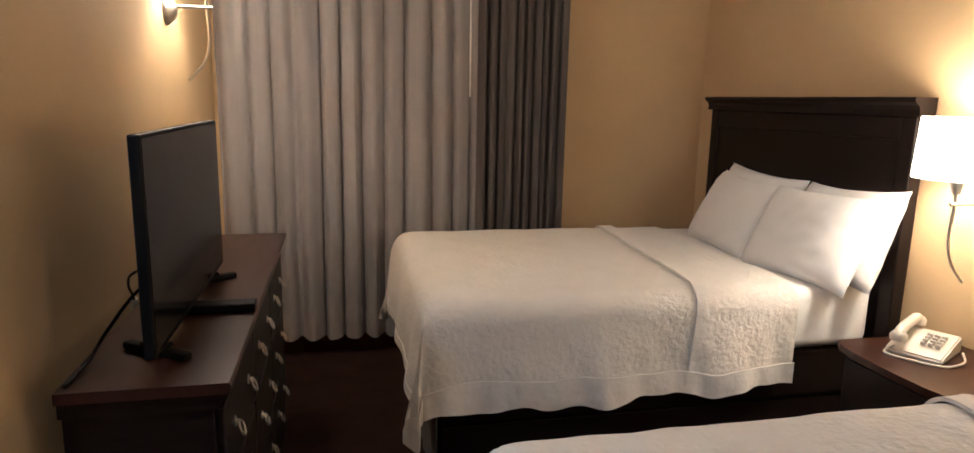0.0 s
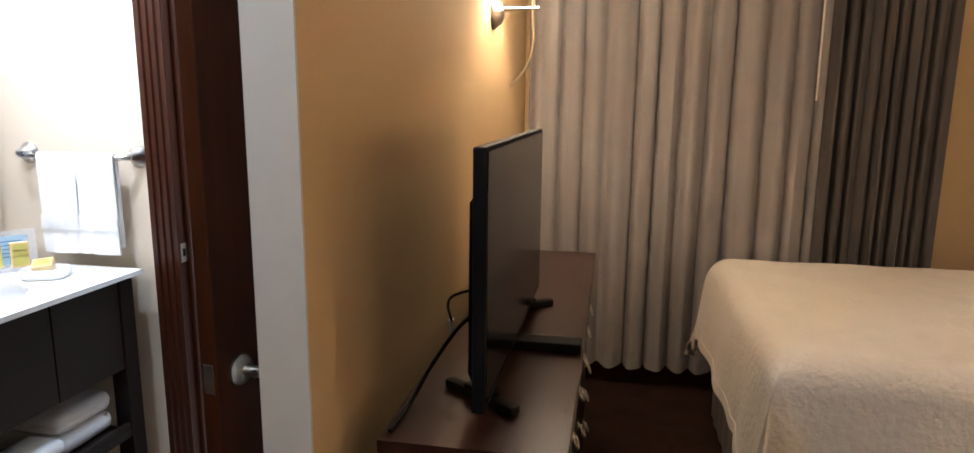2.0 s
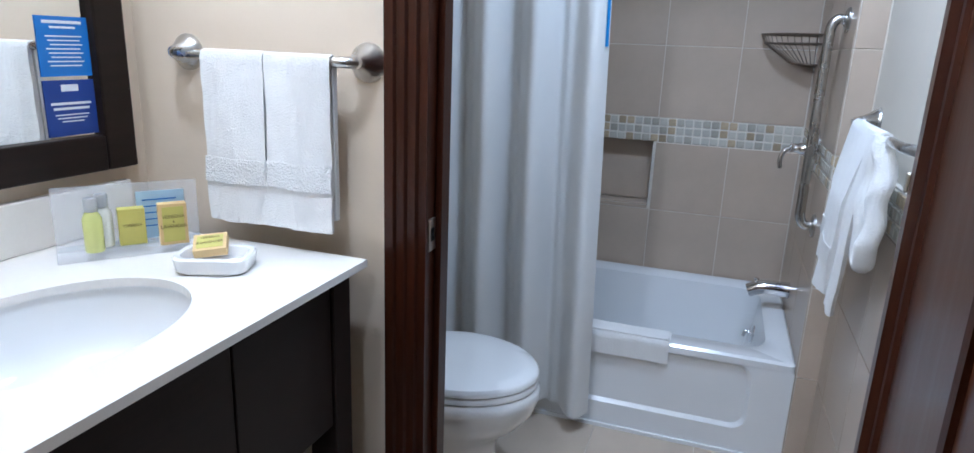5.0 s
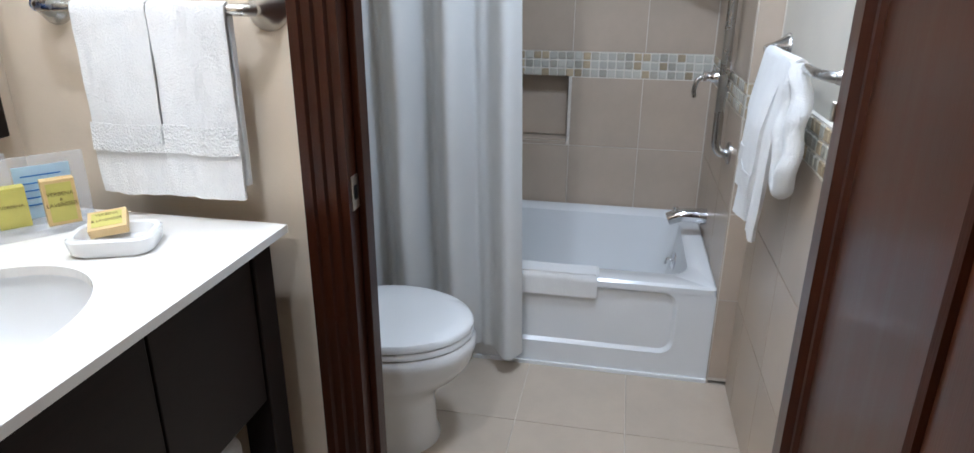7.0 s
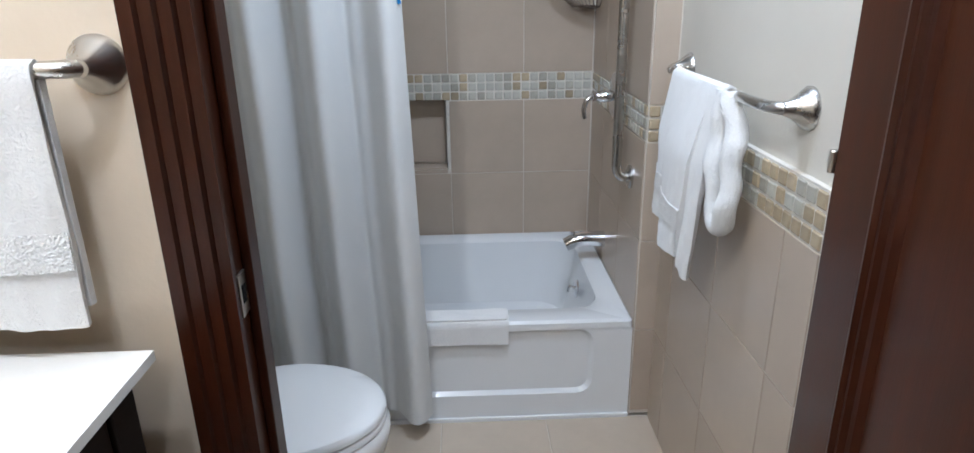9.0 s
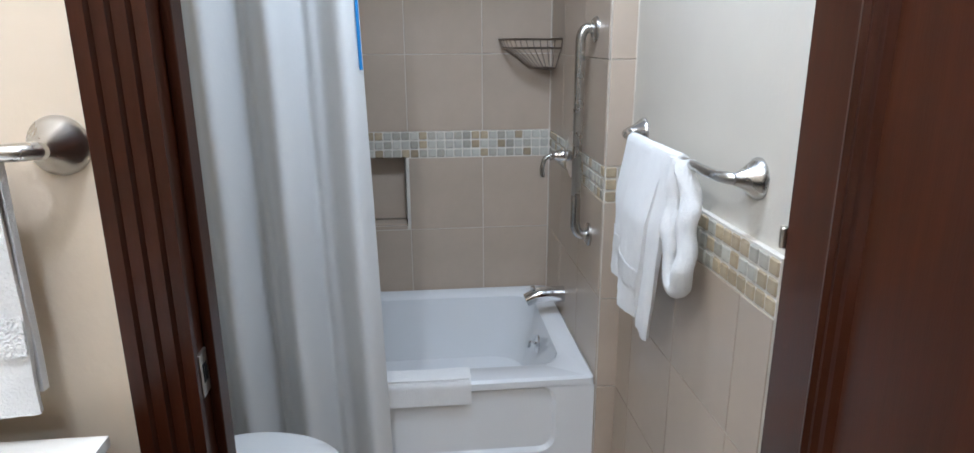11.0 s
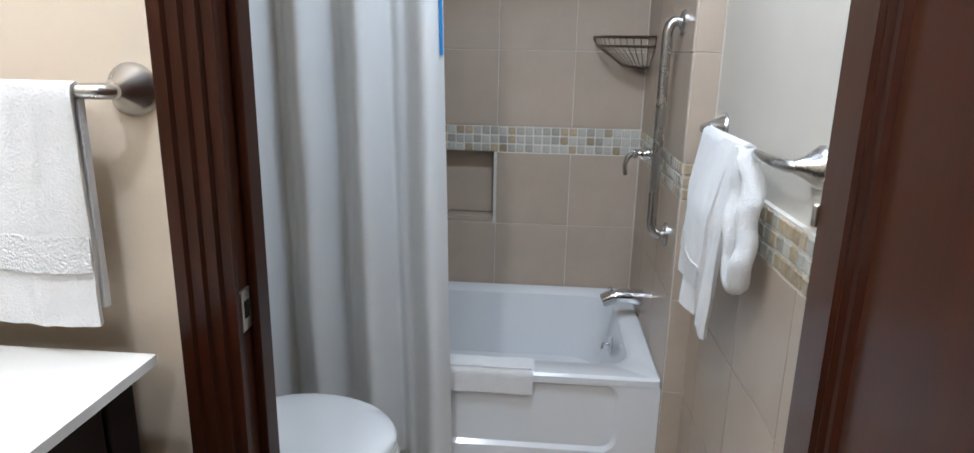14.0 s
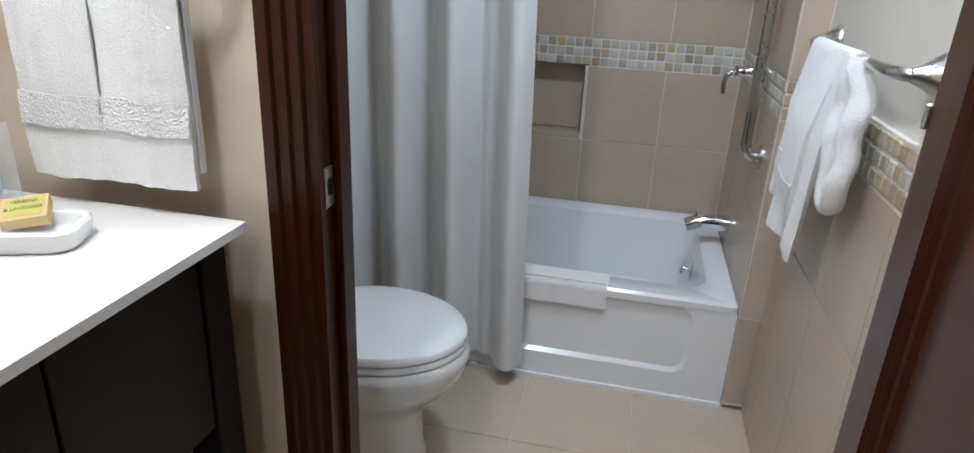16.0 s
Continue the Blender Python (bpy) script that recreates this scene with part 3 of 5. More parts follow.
def drape_fn(x0, x1, y0, y1, zt, drop_f, drop_s, r, seed, wob=0.010):
    """A cloth over a box: u runs from the foot overhang to the head end, v from one side to the other."""
    def fold(s, r):
        if s <= 0:
            return s, 0.0
        a = min(s / r, math.pi / 2)
        return r * math.sin(a), r * (1 - math.cos(a)) + max(0, s - r * math.pi / 2)
    def fn(u, v):
        sx = -drop_f + u * (x1 - x0 + drop_f)
        w = y1 - y0
        sy = -drop_s + v * (w + 2 * drop_s)
        px, dx = (sx, 0.0) if sx > r else fold(r - sx, r)
        px = px if sx > r else r - px
        if sy < r:
            q, dy = fold(r - sy, r)
            py = r - q
        elif sy > w - r:
            q, dy = fold(sy - w + r, r)
            py = w - r + q
        else:
            py, dy = sy, 0.0
        side = -1 if sy < w / 2 else 1
        d = max(dx, dy) + 0.30 * min(dx, dy)
        hang = min(max(d - r, 0) / 0.3, 1)
        fx = (0.03 + wob * math.sin(sy * 13 + 3 * nz(sy * 2, seed)) + 0.02 * nz(sy * 5, 2, seed)) * hang if dx >= dy else 0
        fy = (0.02 + wob * math.sin(sx * 12 + 3 * nz(sx * 2, seed, 4)) + 0.03 * nz(sx * 4, 7, seed) + 0.018 * nz(sx * 13, d * 5, seed)) * hang if dy >= dx else 0
        both = min(dx, dy)
        x = x0 + px - fx - 0.10 * min(both, 0.25)
        y = y0 + py + side * (fy + 0.10 * min(both, 0.25))
        z = zt - d + 0.035 * hang * nz(sx * 6, sy * 6, seed + 9) + 0.006 * nz(x * 4, y * 4, seed) + 0.004 * nz(x * 11, y * 11, seed) - 0.012 * max(0, abs(py - w / 2) / (w / 2) - 0.6)
        return (x, y, z)
    return fn


def pillow(m, seed, L=0.575, W=0.41, T=0.075):
    def fn(u, v, top):
        a, b = u * 2 - 1, v * 2 - 1
        pinch = 1 - 0.07 * (1 - abs(b) ** 2) * abs(a) ** 6
        pinch2 = 1 - 0.10 * (1 - abs(a) ** 2) * abs(b) ** 6
        e = max(0.0, (1 - abs(a) ** 3.2) * (1 - abs(b) ** 3.2)) ** 0.48
        z = T * e * (1 + 0.12 * nz(a * 1.6, b * 1.6, seed)) + 0.007 * e * nz(a * 5, b * 5, seed + 2)
        return m @ Vector((a * L / 2 * pinch, b * W / 2 * pinch2, z if top else -z * 0.85))
    bm = grid(lambda u, v: fn(u, v, True), 26, 20)
    b2 = grid(lambda u, v: fn(u, v, False), 26, 20)
    me = bpy.data.meshes.new("tmp")
    b2.to_mesh(me)
    b2.free()
    bm.from_mesh(me)
    bpy.data.meshes.remove(me)
    bmesh.ops.remove_doubles(bm, verts=bm.verts, dist=0.0004)
    return bm


def bed(y0, y1, label, cover_label, grp):
    xf, xh = 0.275, 2.055
    base = thing("bed", label, "bed", at=((xf + xh) / 2, (y0 + y1) / 2, 0))
    part("platform", bx(xf + 0.07, xh, y0 + 0.06, y1 - 0.06, 0.0, 0.27, bev=0.006), "espresso", base)
    part("bed_skirt", grid(lambda u, v: (xf + 0.055 + 0.004 * math.sin(u * 60), y0 + 0.055 + (y1 - y0 - 0.11) * u, 0.012 + 0.36 * v), 60, 3, 0.004), "skirt", base, "taupe fabric bed skirt at the foot", True)
    part("box_spring", bx(xf + 0.065, xh, y0 + 0.05, y1 - 0.05, 0.272, 0.48, bev=0.02, seg=3), "espresso", base)
    bm = bx(xf + 0.03, xh, y0 + 0.02, y1 - 0.02, 0.482, 0.735, bev=0.05, seg=4)
    part("mattress", bm, "linen", base, "white sheeted mattress", True)
    cov = thing("bedspread", cover_label, "bedspread", at=((xf + 1.6) / 2, (y0 + y1) / 2, 0.40))
    f = drape_fn(xf, 1.70, y0, y1, 0.757, 0.34, 0.355, 0.095, y0 + 2.0)
    part("cloth", grid(f, 120, 130, 0.008), "cover", cov, smooth=True)
    g = drape_fn(xf - 0.006, 1.70, y0 - 0.006, y1 + 0.006, 0.765, 0.345, 0.37, 0.095, y0 + 2.0)
    k = (1.25 - xf + 0.345) / (1.70 - xf + 0.345)
    k2 = (1.325 - xf + 0.345) / (1.70 - xf + 0.345)
    part("folded_band", grid(lambda u, v: tuple(Vector(g(k + (k2 - k) * u + 0.085 * v, v)) + Vector((0, 0, 0.006))), 6, 110, 0.010), "hem", cov, "plain folded-back border", True)
    part("hem_band", grid(lambda u, v: tuple(Vector(f(u, 0.05 * v)) + Vector((0, -0.010, 0.0))), 96, 3, 0.005), "hem", cov, "smooth sewn hem", True)
    part("foot_hem_band", grid(lambda u, v: tuple(Vector(f(0.02 * u, v)) + Vector((-0.006, 0, 0.0))), 3, 110, 0.004), "hem", cov, "smooth sewn hem", True)
    for i, (py, lean, px, dz) in enumerate(((y0 + 0.195, 70, 2.0, -0.02), (y1 - 0.50, 71, 2.0, -0.02), (y0 + 0.22, 61, 1.885, -0.035), (y1 - 0.515, 62, 1.89, -0.035))):
        m = Matrix.Translation((px, py, 0.735 + 0.195 + dz)) @ Matrix.Rotation(radians(-lean), 4, "Y") @ Matrix.Rotation(radians((-4, 3, 5, -3)[i]), 4, "X") @ Matrix.Rotation(radians(90 + (2, -2, 4, -3)[i]), 4, "Z")
        whole("pillow", pillow(m, i * 3.1 + y0), "linen", "plump white pillow leaning on the headboard", "pillow", smooth=True, group=grp)

bed(2.19, 3.47, "double bed with white sheets and dark platform", "cream quilted bedspread with plain hem on the bed", "pillows on the bed by the window")
bed(-0.01, 1.325, "second double bed with white sheets", "cream quilted bedspread on the second bed", "pillows on the second bed")

# nightstand and telephone
ns = thing("nightstand", "dark wood nightstand with walnut top between the beds", "nightstand", at=(1.93, 1.75, 0))
bm = prism([(2.14, 1.50), (2.14, 2.02), (1.74, 2.02), (1.715, 1.98), (1.70, 1.90), (1.695, 1.76), (1.70, 1.62), (1.715, 1.54), (1.74, 1.50)], "z", 0.576, 0.60)
part("top", bm, "dresser", ns, "brown polished top with curved front")
part("body", bx(1.75, 2.14, 1.53, 1.99, 0.06, 0.575, bev=0.004), "espresso", ns)
part("drawer", bx(1.738, 1.7495, 1.55, 1.97, 0.34, 0.55, bev=0.003), "espresso", ns)
part("drawer", bx(1.738, 1.7495, 1.55, 1.97, 0.10, 0.32, bev=0.003), "espresso", ns)
part("plinth", bx(1.76, 2.13, 1.54, 1.98, 0.0, 0.0595), "espresso", ns)
ph = thing("telephone", "ivory desk telephone with handset on its cradle", "telephone", at=(1.94, 1.87, 0.60))
pm = Matrix.Translation((1.95, 1.87, 0.60)) @ Matrix.Rotation(radians(-62), 4, "Z")
bm = prism([(-0.10, 0.0), (0.10, 0.0), (0.10, 0.052), (0.085, 0.058), (-0.09, 0.022), (-0.10, 0.014)], "x", -0.085, 0.085)
bmesh.ops.bevel(bm, geom=list(bm.edges), offset=0.005, segments=2, affect="EDGES")
bm.transform(pm)
part("base", bm, "phone", ph, smooth=True)
bm = bmesh.new()
hp = smooth_path([(-0.052, -0.10, 0.060), (-0.052, -0.07, 0.082), (-0.052, 0.0, 0.090), (-0.052, 0.07, 0.094), (-0.052, 0.10, 0.082)])
tube(bm, [pm @ p for p in hp], 0.017, 12)
for yy, zz in ((-0.088, 0.046), (0.088, 0.066)):
    lathe(bm, [(0.0, 0.0), (0.026, 0.002), (0.028, 0.018), (0.02, 0.03), (0.0, 0.032)], pm @ Matrix.Translation((-0.052, yy, zz)), 18)
part("handset", bm, "phone", ph, "ivory curved handset", True)
for r_ in range(4):
    for c in range(3):
        yy = -0.045 + r_ * 0.022
        b = bx(0.0 + c * 0.022, 0.015 + c * 0.022, yy, yy + 0.013, 0.040 + (yy + 0.045) * 0.205 - 0.004, 0.0455 + (yy + 0.045) * 0.205 + 0.003, bev=0.001)
        b.transform(pm)
        part("key", b, "phonekey", ph)
b = tube(bmesh.new(), [pm @ p for p in smooth_path([(-0.06, -0.10, 0.03), (-0.075, -0.13, 0.006), (0.02, -0.135, 0.005), (0.10, -0.11, 0.005), (0.125, -0.02, 0.005), (0.10, 0.06, 0.01)])], 0.004, 8)
part("cord", b, "phone", ph, smooth=True)

# ---- vanity alcove ----
VX0, VX1, VY0, VY1, VZ = -2.28, -1.685, 1.455, 2.338, 0.855
SX, SY, SA, SB = -1.935, 1.875, 0.160, 0.215
vt = thing("countertop", "white stone vanity top with undermount basin", "countertop", at=((VX0 + VX1) / 2, (VY0 + VY1) / 2, VZ))
def slab_with_hole(x0, x1, y0, y1, z0, z1, cx, cy, a, b, n=64):
    bm = bmesh.new()
    inner, outer = [], []
    for i in range(n):
        t = i * math.tau / n
        c, s = math.cos(t), math.sin(t)
        k = min(((x1 - cx) if c > 0 else (x0 - cx)) / c if abs(c) > 1e-6 else 1e9, ((y1 - cy) if s > 0 else (y0 - cy)) / s if abs(s) > 1e-6 else 1e9)
        inner.append((cx + a * c, cy + b * s))
        outer.append((cx + k * c, cy + k * s))
    lv = []
    for z in (z0, z1):
        lv.append(([bm.verts.new((*p, z)) for p in inner], [bm.verts.new((*p, z)) for p in outer]))
    for i in range(n):
        j = (i + 1) % n
        for (ii, oo), fl in ((lv[0], 1), (lv[1], -1)):
            bm.faces.new((ii[i], ii[j], oo[j], oo[i])[::fl])
        bm.faces.new((lv[0][0][i], lv[1][0][i], lv[1][0][j], lv[0][0][j]))
        bm.faces.new((lv[0][1][i], lv[0][1][j], lv[1][1][j], lv[1][1][i]))
    for px, py in ((x0, y0), (x1, y0), (x0, y1), (x1, y1)):
        for z, (ii, oo) in zip((z0, z1), lv):
            near = sorted(oo, key=lambda v: (v.co.x - px) ** 2 + (v.co.y - py) ** 2)[0]
            near.co.x, near.co.y = px, py
    return bm
part("slab", slab_with_hole(VX0, VX1, VY0, VY1, VZ - 0.015, VZ, SX, SY, SA, SB), "quartz", vt)
part("backsplash", bx(VX0, VX0 + 0.02, VY0, VY1, VZ + 0.0005, VZ + 0.10, bev=0.003), "quartz", vt)
bm = lathe(bmesh.new(), [(1.03, VZ - 0.0155), (1.02, VZ - 0.05), (0.93, VZ - 0.10), (0.72, VZ - 0.14), (0.35, VZ - 0.155), (0.10, VZ - 0.158), (0.0, VZ - 0.158)], Matrix.Translation((SX, SY, 0)), 48, SA, SB)
for f in [f for f in bm.faces if len(f.verts) > 4]:
    bm.faces.remove(f)
basin = part("basin", bm, "china", vt, "glossy white oval basin", True)
bm = lathe(bmesh.new(), [(0.022, 0.0), (0.022, 0.003), (0.014, 0.004), (0.0, 0.002)], Matrix.Translation((SX - 0.02, SY, VZ - 0.157)), 20)
part("drain", bm, "chrome", basin, smooth=True)

fc = thing("faucet", "brushed single-lever faucet on the vanity top", "faucet", at=(-2.17, 1.845, VZ))
bm = lathe(bmesh.new(), [(0.038, VZ), (0.036, VZ + 0.010), (0.029, VZ + 0.03), (0.025, VZ + 0.07), (0.027, VZ + 0.088), (0.016, VZ + 0.100), (0.0, VZ + 0.102)], Matrix.Translation((-2.17, 1.845, 0)))
part("body", bm, "steel", fc, smooth=True)
part("base_plate", box(bmesh.new(), -2.20, -2.14, 1.755, 1.935, VZ + 0.0003, VZ + 0.010, bev=0.005), "steel", fc)
part("spout", tube(bmesh.new(), smooth_path([(-2.165, 1.845, VZ + 0.035), (-2.12, 1.848, VZ + 0.075), (-2.06, 1.852, VZ + 0.092), (-2.02, 1.855, VZ + 0.078)]), 0.021, 14, 0.014), "steel", fc, smooth=True)
part("lever", tube(bmesh.new(), smooth_path([(-2.178, 1.845, VZ + 0.092), (-2.168, 1.846, VZ + 0.120), (-2.12, 1.850, VZ + 0.143), (-2.055, 1.855, VZ + 0.150)]), 0.013, 12, 0.008), "steel", fc, smooth=True)

vn = thing("vanity_cabinet", "espresso wood vanity stand with open lower shelf", "vanity", at=((VX0 + VX1) / 2, (VY0 + VY1) / 2, 0))
part("apron", bx(-1.735, -1.715, VY0 + 0.02, 1.985, 0.535, VZ - 0.016, bev=0.002), "espresso", vn)
part("drawer_front", bx(-1.735, -1.715, 1.989, 2.252, 0.535, VZ - 0.016, bev=0.002), "espresso", vn)
for y in (VY0 + 0.005, 2.255):
    part("leg", bx(-1.77, -1.71, y, y + 0.06, 0.004, VZ - 0.016, bev=0.003), "espresso", vn)
    part("leg", bx(-2.275, -2.215, y, y + 0.06, 0.004, VZ - 0.016, bev=0.003), "espresso", vn)
part("side_panel", bx(-2.214, -1.771, 2.285, 2.31, 0.535, VZ - 0.016), "espresso", vn)
part("back_panel", bx(-2.275, -2.262, 1.522, 2.253, 0.10, VZ - 0.18), "espresso", vn)
part("shelf", bx(-2.26, -1.712, VY0 + 0.067, 2.253, 0.295, 0.325, bev=0.003), "espresso", vn)
part("bottom_rail", bx(-1.73, -1.715, VY0 + 0.067, 2.253, 0.326, 0.345, bev=0.002), "espresso", vn)


def folded_towel(x0, x1, y0, y1, z0, layers, lh, seed, group):
    th = thing("folded_towel", "folded white terry towel lying on the vanity shelf", "towel", group, at=((x0 + x1) / 2, (y0 + y1) / 2, z0))
    for i in range(layers):
        e = 0.006 * nz(i * 3.3, seed)
        bm = bx(x0 + e, x1 - e, y0 - e, y1 + e, z0 + i * lh, z0 + (i + 1) * lh - 0.0005, bev=lh * 0.45, seg=4)
        part("fold", bm, "terry", th, smooth=True)
folded_towel(-2.10, -1.765, 2.02, 2.248, 0.3255, 2, 0.070, 1.0, "towels on the vanity shelf")
folded_towel(-1.86, -1.73, 1.835, 2.01, 0.3255, 2, 0.045, 4.0, "towels on the vanity shelf")

# mirror with cards
mi = thing("mirror", "wall mirror in a dark espresso wood frame", "mirror", at=(-2.27, 1.86, 1.5))
my0, my1, mz0, mz1, fw = 1.50, 2.352, 0.985, 1.93, 0.072
part("glass", bx(-2.2785, -2.268, my0 + fw, my1 - fw, mz0 + fw, mz1 - fw), "mirror", mi, "clear silvered mirror glass")
for nm, b in (("frame_side", (my0, my0 + fw, mz0, mz1)), ("frame_side", (my1 - fw, my1, mz0, mz1)), ("frame_rail", (my0 + fw + 0.0005, my1 - fw - 0.0005, mz0, mz0 + fw)), ("frame_rail", (my0 + fw + 0.0005, my1 - fw - 0.0005, mz1 - fw, mz1))):
    part(nm, bx(-2.279, -2.250, b[0], b[1], b[2], b[3], bev=0.004), "espresso", mi)
def info_card(label, y0, y1, z0, z1, material, rowsz):
    th = thing("notice_card", label, "card", "cards on the mirror", at=(-2.266, (y0 + y1) / 2, z0))
    part("sheet", bx(-2.2672, -2.2662, y0, y1, z0, z1), material, th)
    for (a, b, z, h) in rowsz:
        part("text_line", bx(-2.2661, -2.2658, y0 + (y1 - y0) * a, y0 + (y1 - y0) * b, z0 + (z1 - z0) * z, z0 + (z1 - z0) * (z + h)), "ink", th)
info_card("bright blue printed notice card stuck on the mirror", 2.170, 2.277, 1.175, 1.285, "cardblue", [(0.12, 0.88, 0.88, 0.05), (0.25, 0.75, 0.80, 0.035)] + [(0.15 + 0.04 * (i % 3), 0.86 - 0.05 * (i % 2), 0.66 - i * 0.07, 0.022) for i in range(8)])
info_card("navy blue printed notice card stuck on the mirror", 2.170, 2.277, 1.062, 1.168, "cardnavy", [(0.33, 0.67, 0.80, 0.12), (0.1, 0.9, 0.56, 0.045), (0.14, 0.86, 0.47, 0.045), (0.16, 0.84, 0.37, 0.022), (0.2, 0.8, 0.31, 0.022), (0.28, 0.72, 0.25, 0.022)])

# vanity light bar over the mirror
vl = thing("vanity_light", "long lit vanity light bar over the mirror", "wall light", at=(-2.25, 1.9, 2.1))
part("back_plate", bx(-2.2795, -2.255, 1.55, 2.25, 2.05, 2.15, bev=0.004), "nickel", vl)
part("diffuser", bx(-2.2545, -2.215, 1.57, 2.23, 2.06, 2.14, bev=0.012, seg=3), "bulb", vl, "glowing white diffuser")

def towel_bar(name_label, p0, p1, out, drop, group=""):
    """Two flared posts on a wall and a bar held off it; out is the wall's normal."""
    p0, p1, out = Vector(p0), Vector(p1), Vector(out)
    th = thing("towel_bar", name_label, "towel bar", group, at=tuple((p0 + p1) / 2))
    d = (p1 - p0).normalized()
    for p, s in ((p0, 1), (p1, -1)):
        bm = bmesh.new()
        lathe(bm, [(0.037, 0.0), (0.037, 0.004), (0.031, 0.012), (0.020, 0.026), (0.013, 0.040), (0.011, 0.046), (0.0, 0.047)], Matrix.Translation(p) @ out.to_track_quat("Z", "Y").to_matrix().to_4x4())
        tube(bm, smooth_path([p + out * 0.036, p + out * 0.052 + d * s * 0.015, p + out * 0.062 + d * s * 0.045, p + out * 0.064 + d * s * 0.085], 6), 0.0115, 12, 0.0095)
        part("post", bm, "steel", th, "flared brushed metal post", True)
    a, b = p0 + out * 0.064 + d * 0.08, p1 + out * 0.064 - d * 0.08
    part("bar", tube(bmesh.new(), [a, (a + b) / 2, b], 0.0095, 14), "steel", th, smooth=True)

towel_bar("brushed metal towel bar on the cream wall", (-2.135, 2.40, 1.226), (-1.712, 2.40, 1.222), (0, -1, 0), 0)

def hanging_towel(label, x0, x1, ybar, zbar, front, back, seed, group):
    """A towel folded over a bar that runs along x."""
    th = thing("hand_towel", label, "towel", group, at=((x0 + x1) / 2, ybar, zbar))
    r = 0.0125
    total = front + back + math.pi * r
    def fn(u, v, grow=0.0):
        s = v * total
        w = x0 + (x1 - x0) * u
        if s < front:
            y, z = ybar - r, zbar - (front - s)
        elif s < front + math.pi * r:
            a = (s - front) / r
            y, z = ybar - r * math.cos(a), zbar + r * math.sin(a)
        else:
            y, z = ybar + r, zbar - (s - front - math.pi * r)
        hang = max(0.0, min(1.0, (zbar - z) / front))
        cx = (x0 + x1) / 2
        w = cx + (w - cx) * (1 + 0.01 * hang) + 0.006 * nz(z * 6, seed) * hang
        bulge = 0.010 * math.sin(u * math.pi) + 0.006 * nz(u * 3, z * 5, seed) + 0.004 * nz(u * 7, z * 12, seed)
        side = -1 if s < front + math.pi * r / 2 else 0.3
        return (w, y + side * (bulge + grow), z + 0.004 * nz(u * 5, seed, 2) * hang)
    part("cloth", grid(fn, 22, 60, 0.011), "terry", th, smooth=True)
    for z0, z1, nm in ((0.080, 0.130, "woven_band"),):
        part(nm, grid(lambda u, v: fn(u, (z0 + (z1 - z0) * v) / total, 0.003), 22, 4, 0.002), "band", th, "woven border stripe", True)
hanging_towel("white terry hand towel folded over the towel bar", -2.038, -1.896, 2.336, 1.224, 0.325, 0.305, 2.2, "hand towels on the bar")
hanging_towel("white terry hand towel folded over the towel bar", -1.893, -1.750, 2.336, 1.223, 0.322, 0.300, 7.9, "hand towels on the bar")

# amenities
tray = thing("acrylic_tray", "clear acrylic stand holding toiletries", "tray", at=(-2.15, 2.22, VZ))
tm = Matrix.Translation((-2.104, 2.186, VZ)) @ Matrix.Rotation(radians(52), 4, "Z")
def tb(*a, bev=0.0, mm=None):
    return bx(*a, bev=bev, m=mm or tm)
part("base", tb(-0.125, 0.125, -0.035, 0.04, 0.0005, 0.014, bev=0.002), "acrylic", tray)
part("back_panel", tb(-0.125, 0.125, 0.042, 0.046, 0.0005, 0.125, bev=0.001), "acrylic", tray)
cd = thing("folded_card", "pale blue printed card standing in the tray", "card", at=tuple(tm @ Vector((0.06, 0.034, 0.015))))
part("sheet", tb(0.014, 0.100, 0.037, 0.039, 0.0145, 0.108), "card", cd)
for i in range(5):
    part("text_line", tb(0.024, 0.085 - 0.01 * (i % 2), 0.0363, 0.0368, 0.09 - i * 0.013, 0.0922 - i * 0.013), "cardblue", cd)
def bottle(u, v, material, label):
    th = thing("bottle", label, "bottle", "toiletry bottles", at=tuple(tm @ Vector((u, v, 0.0145))))
    m = tm @ Matrix.Translation((u, v, 0.0145))
    part("flask", lathe(bmesh.new(), [(0.0, 0.0), (0.0155, 0.0005), (0.0165, 0.005), (0.0165, 0.062), (0.012, 0.072), (0.009, 0.075), (0.0, 0.075)], m, 20), material, th, smooth=True)
    part("cap", lathe(bmesh.new(), [(0.0, 0.0755), (0.0115, 0.0757), (0.0115, 0.098), (0.010, 0.1), (0.0, 0.1)], m, 20), "cap", th, "silver screw cap", True)
    if material == "lotion":
        part("paper_label", lathe(bmesh.new(), [(0.0167, 0.016), (0.0168, 0.05)], m, 20), "lotion", th)
bottle(-0.064, -0.016, "liquid", "small bottle of pale green shower gel")
bottle(-0.046, 0.014, "lotion", "small bottle of white lotion")
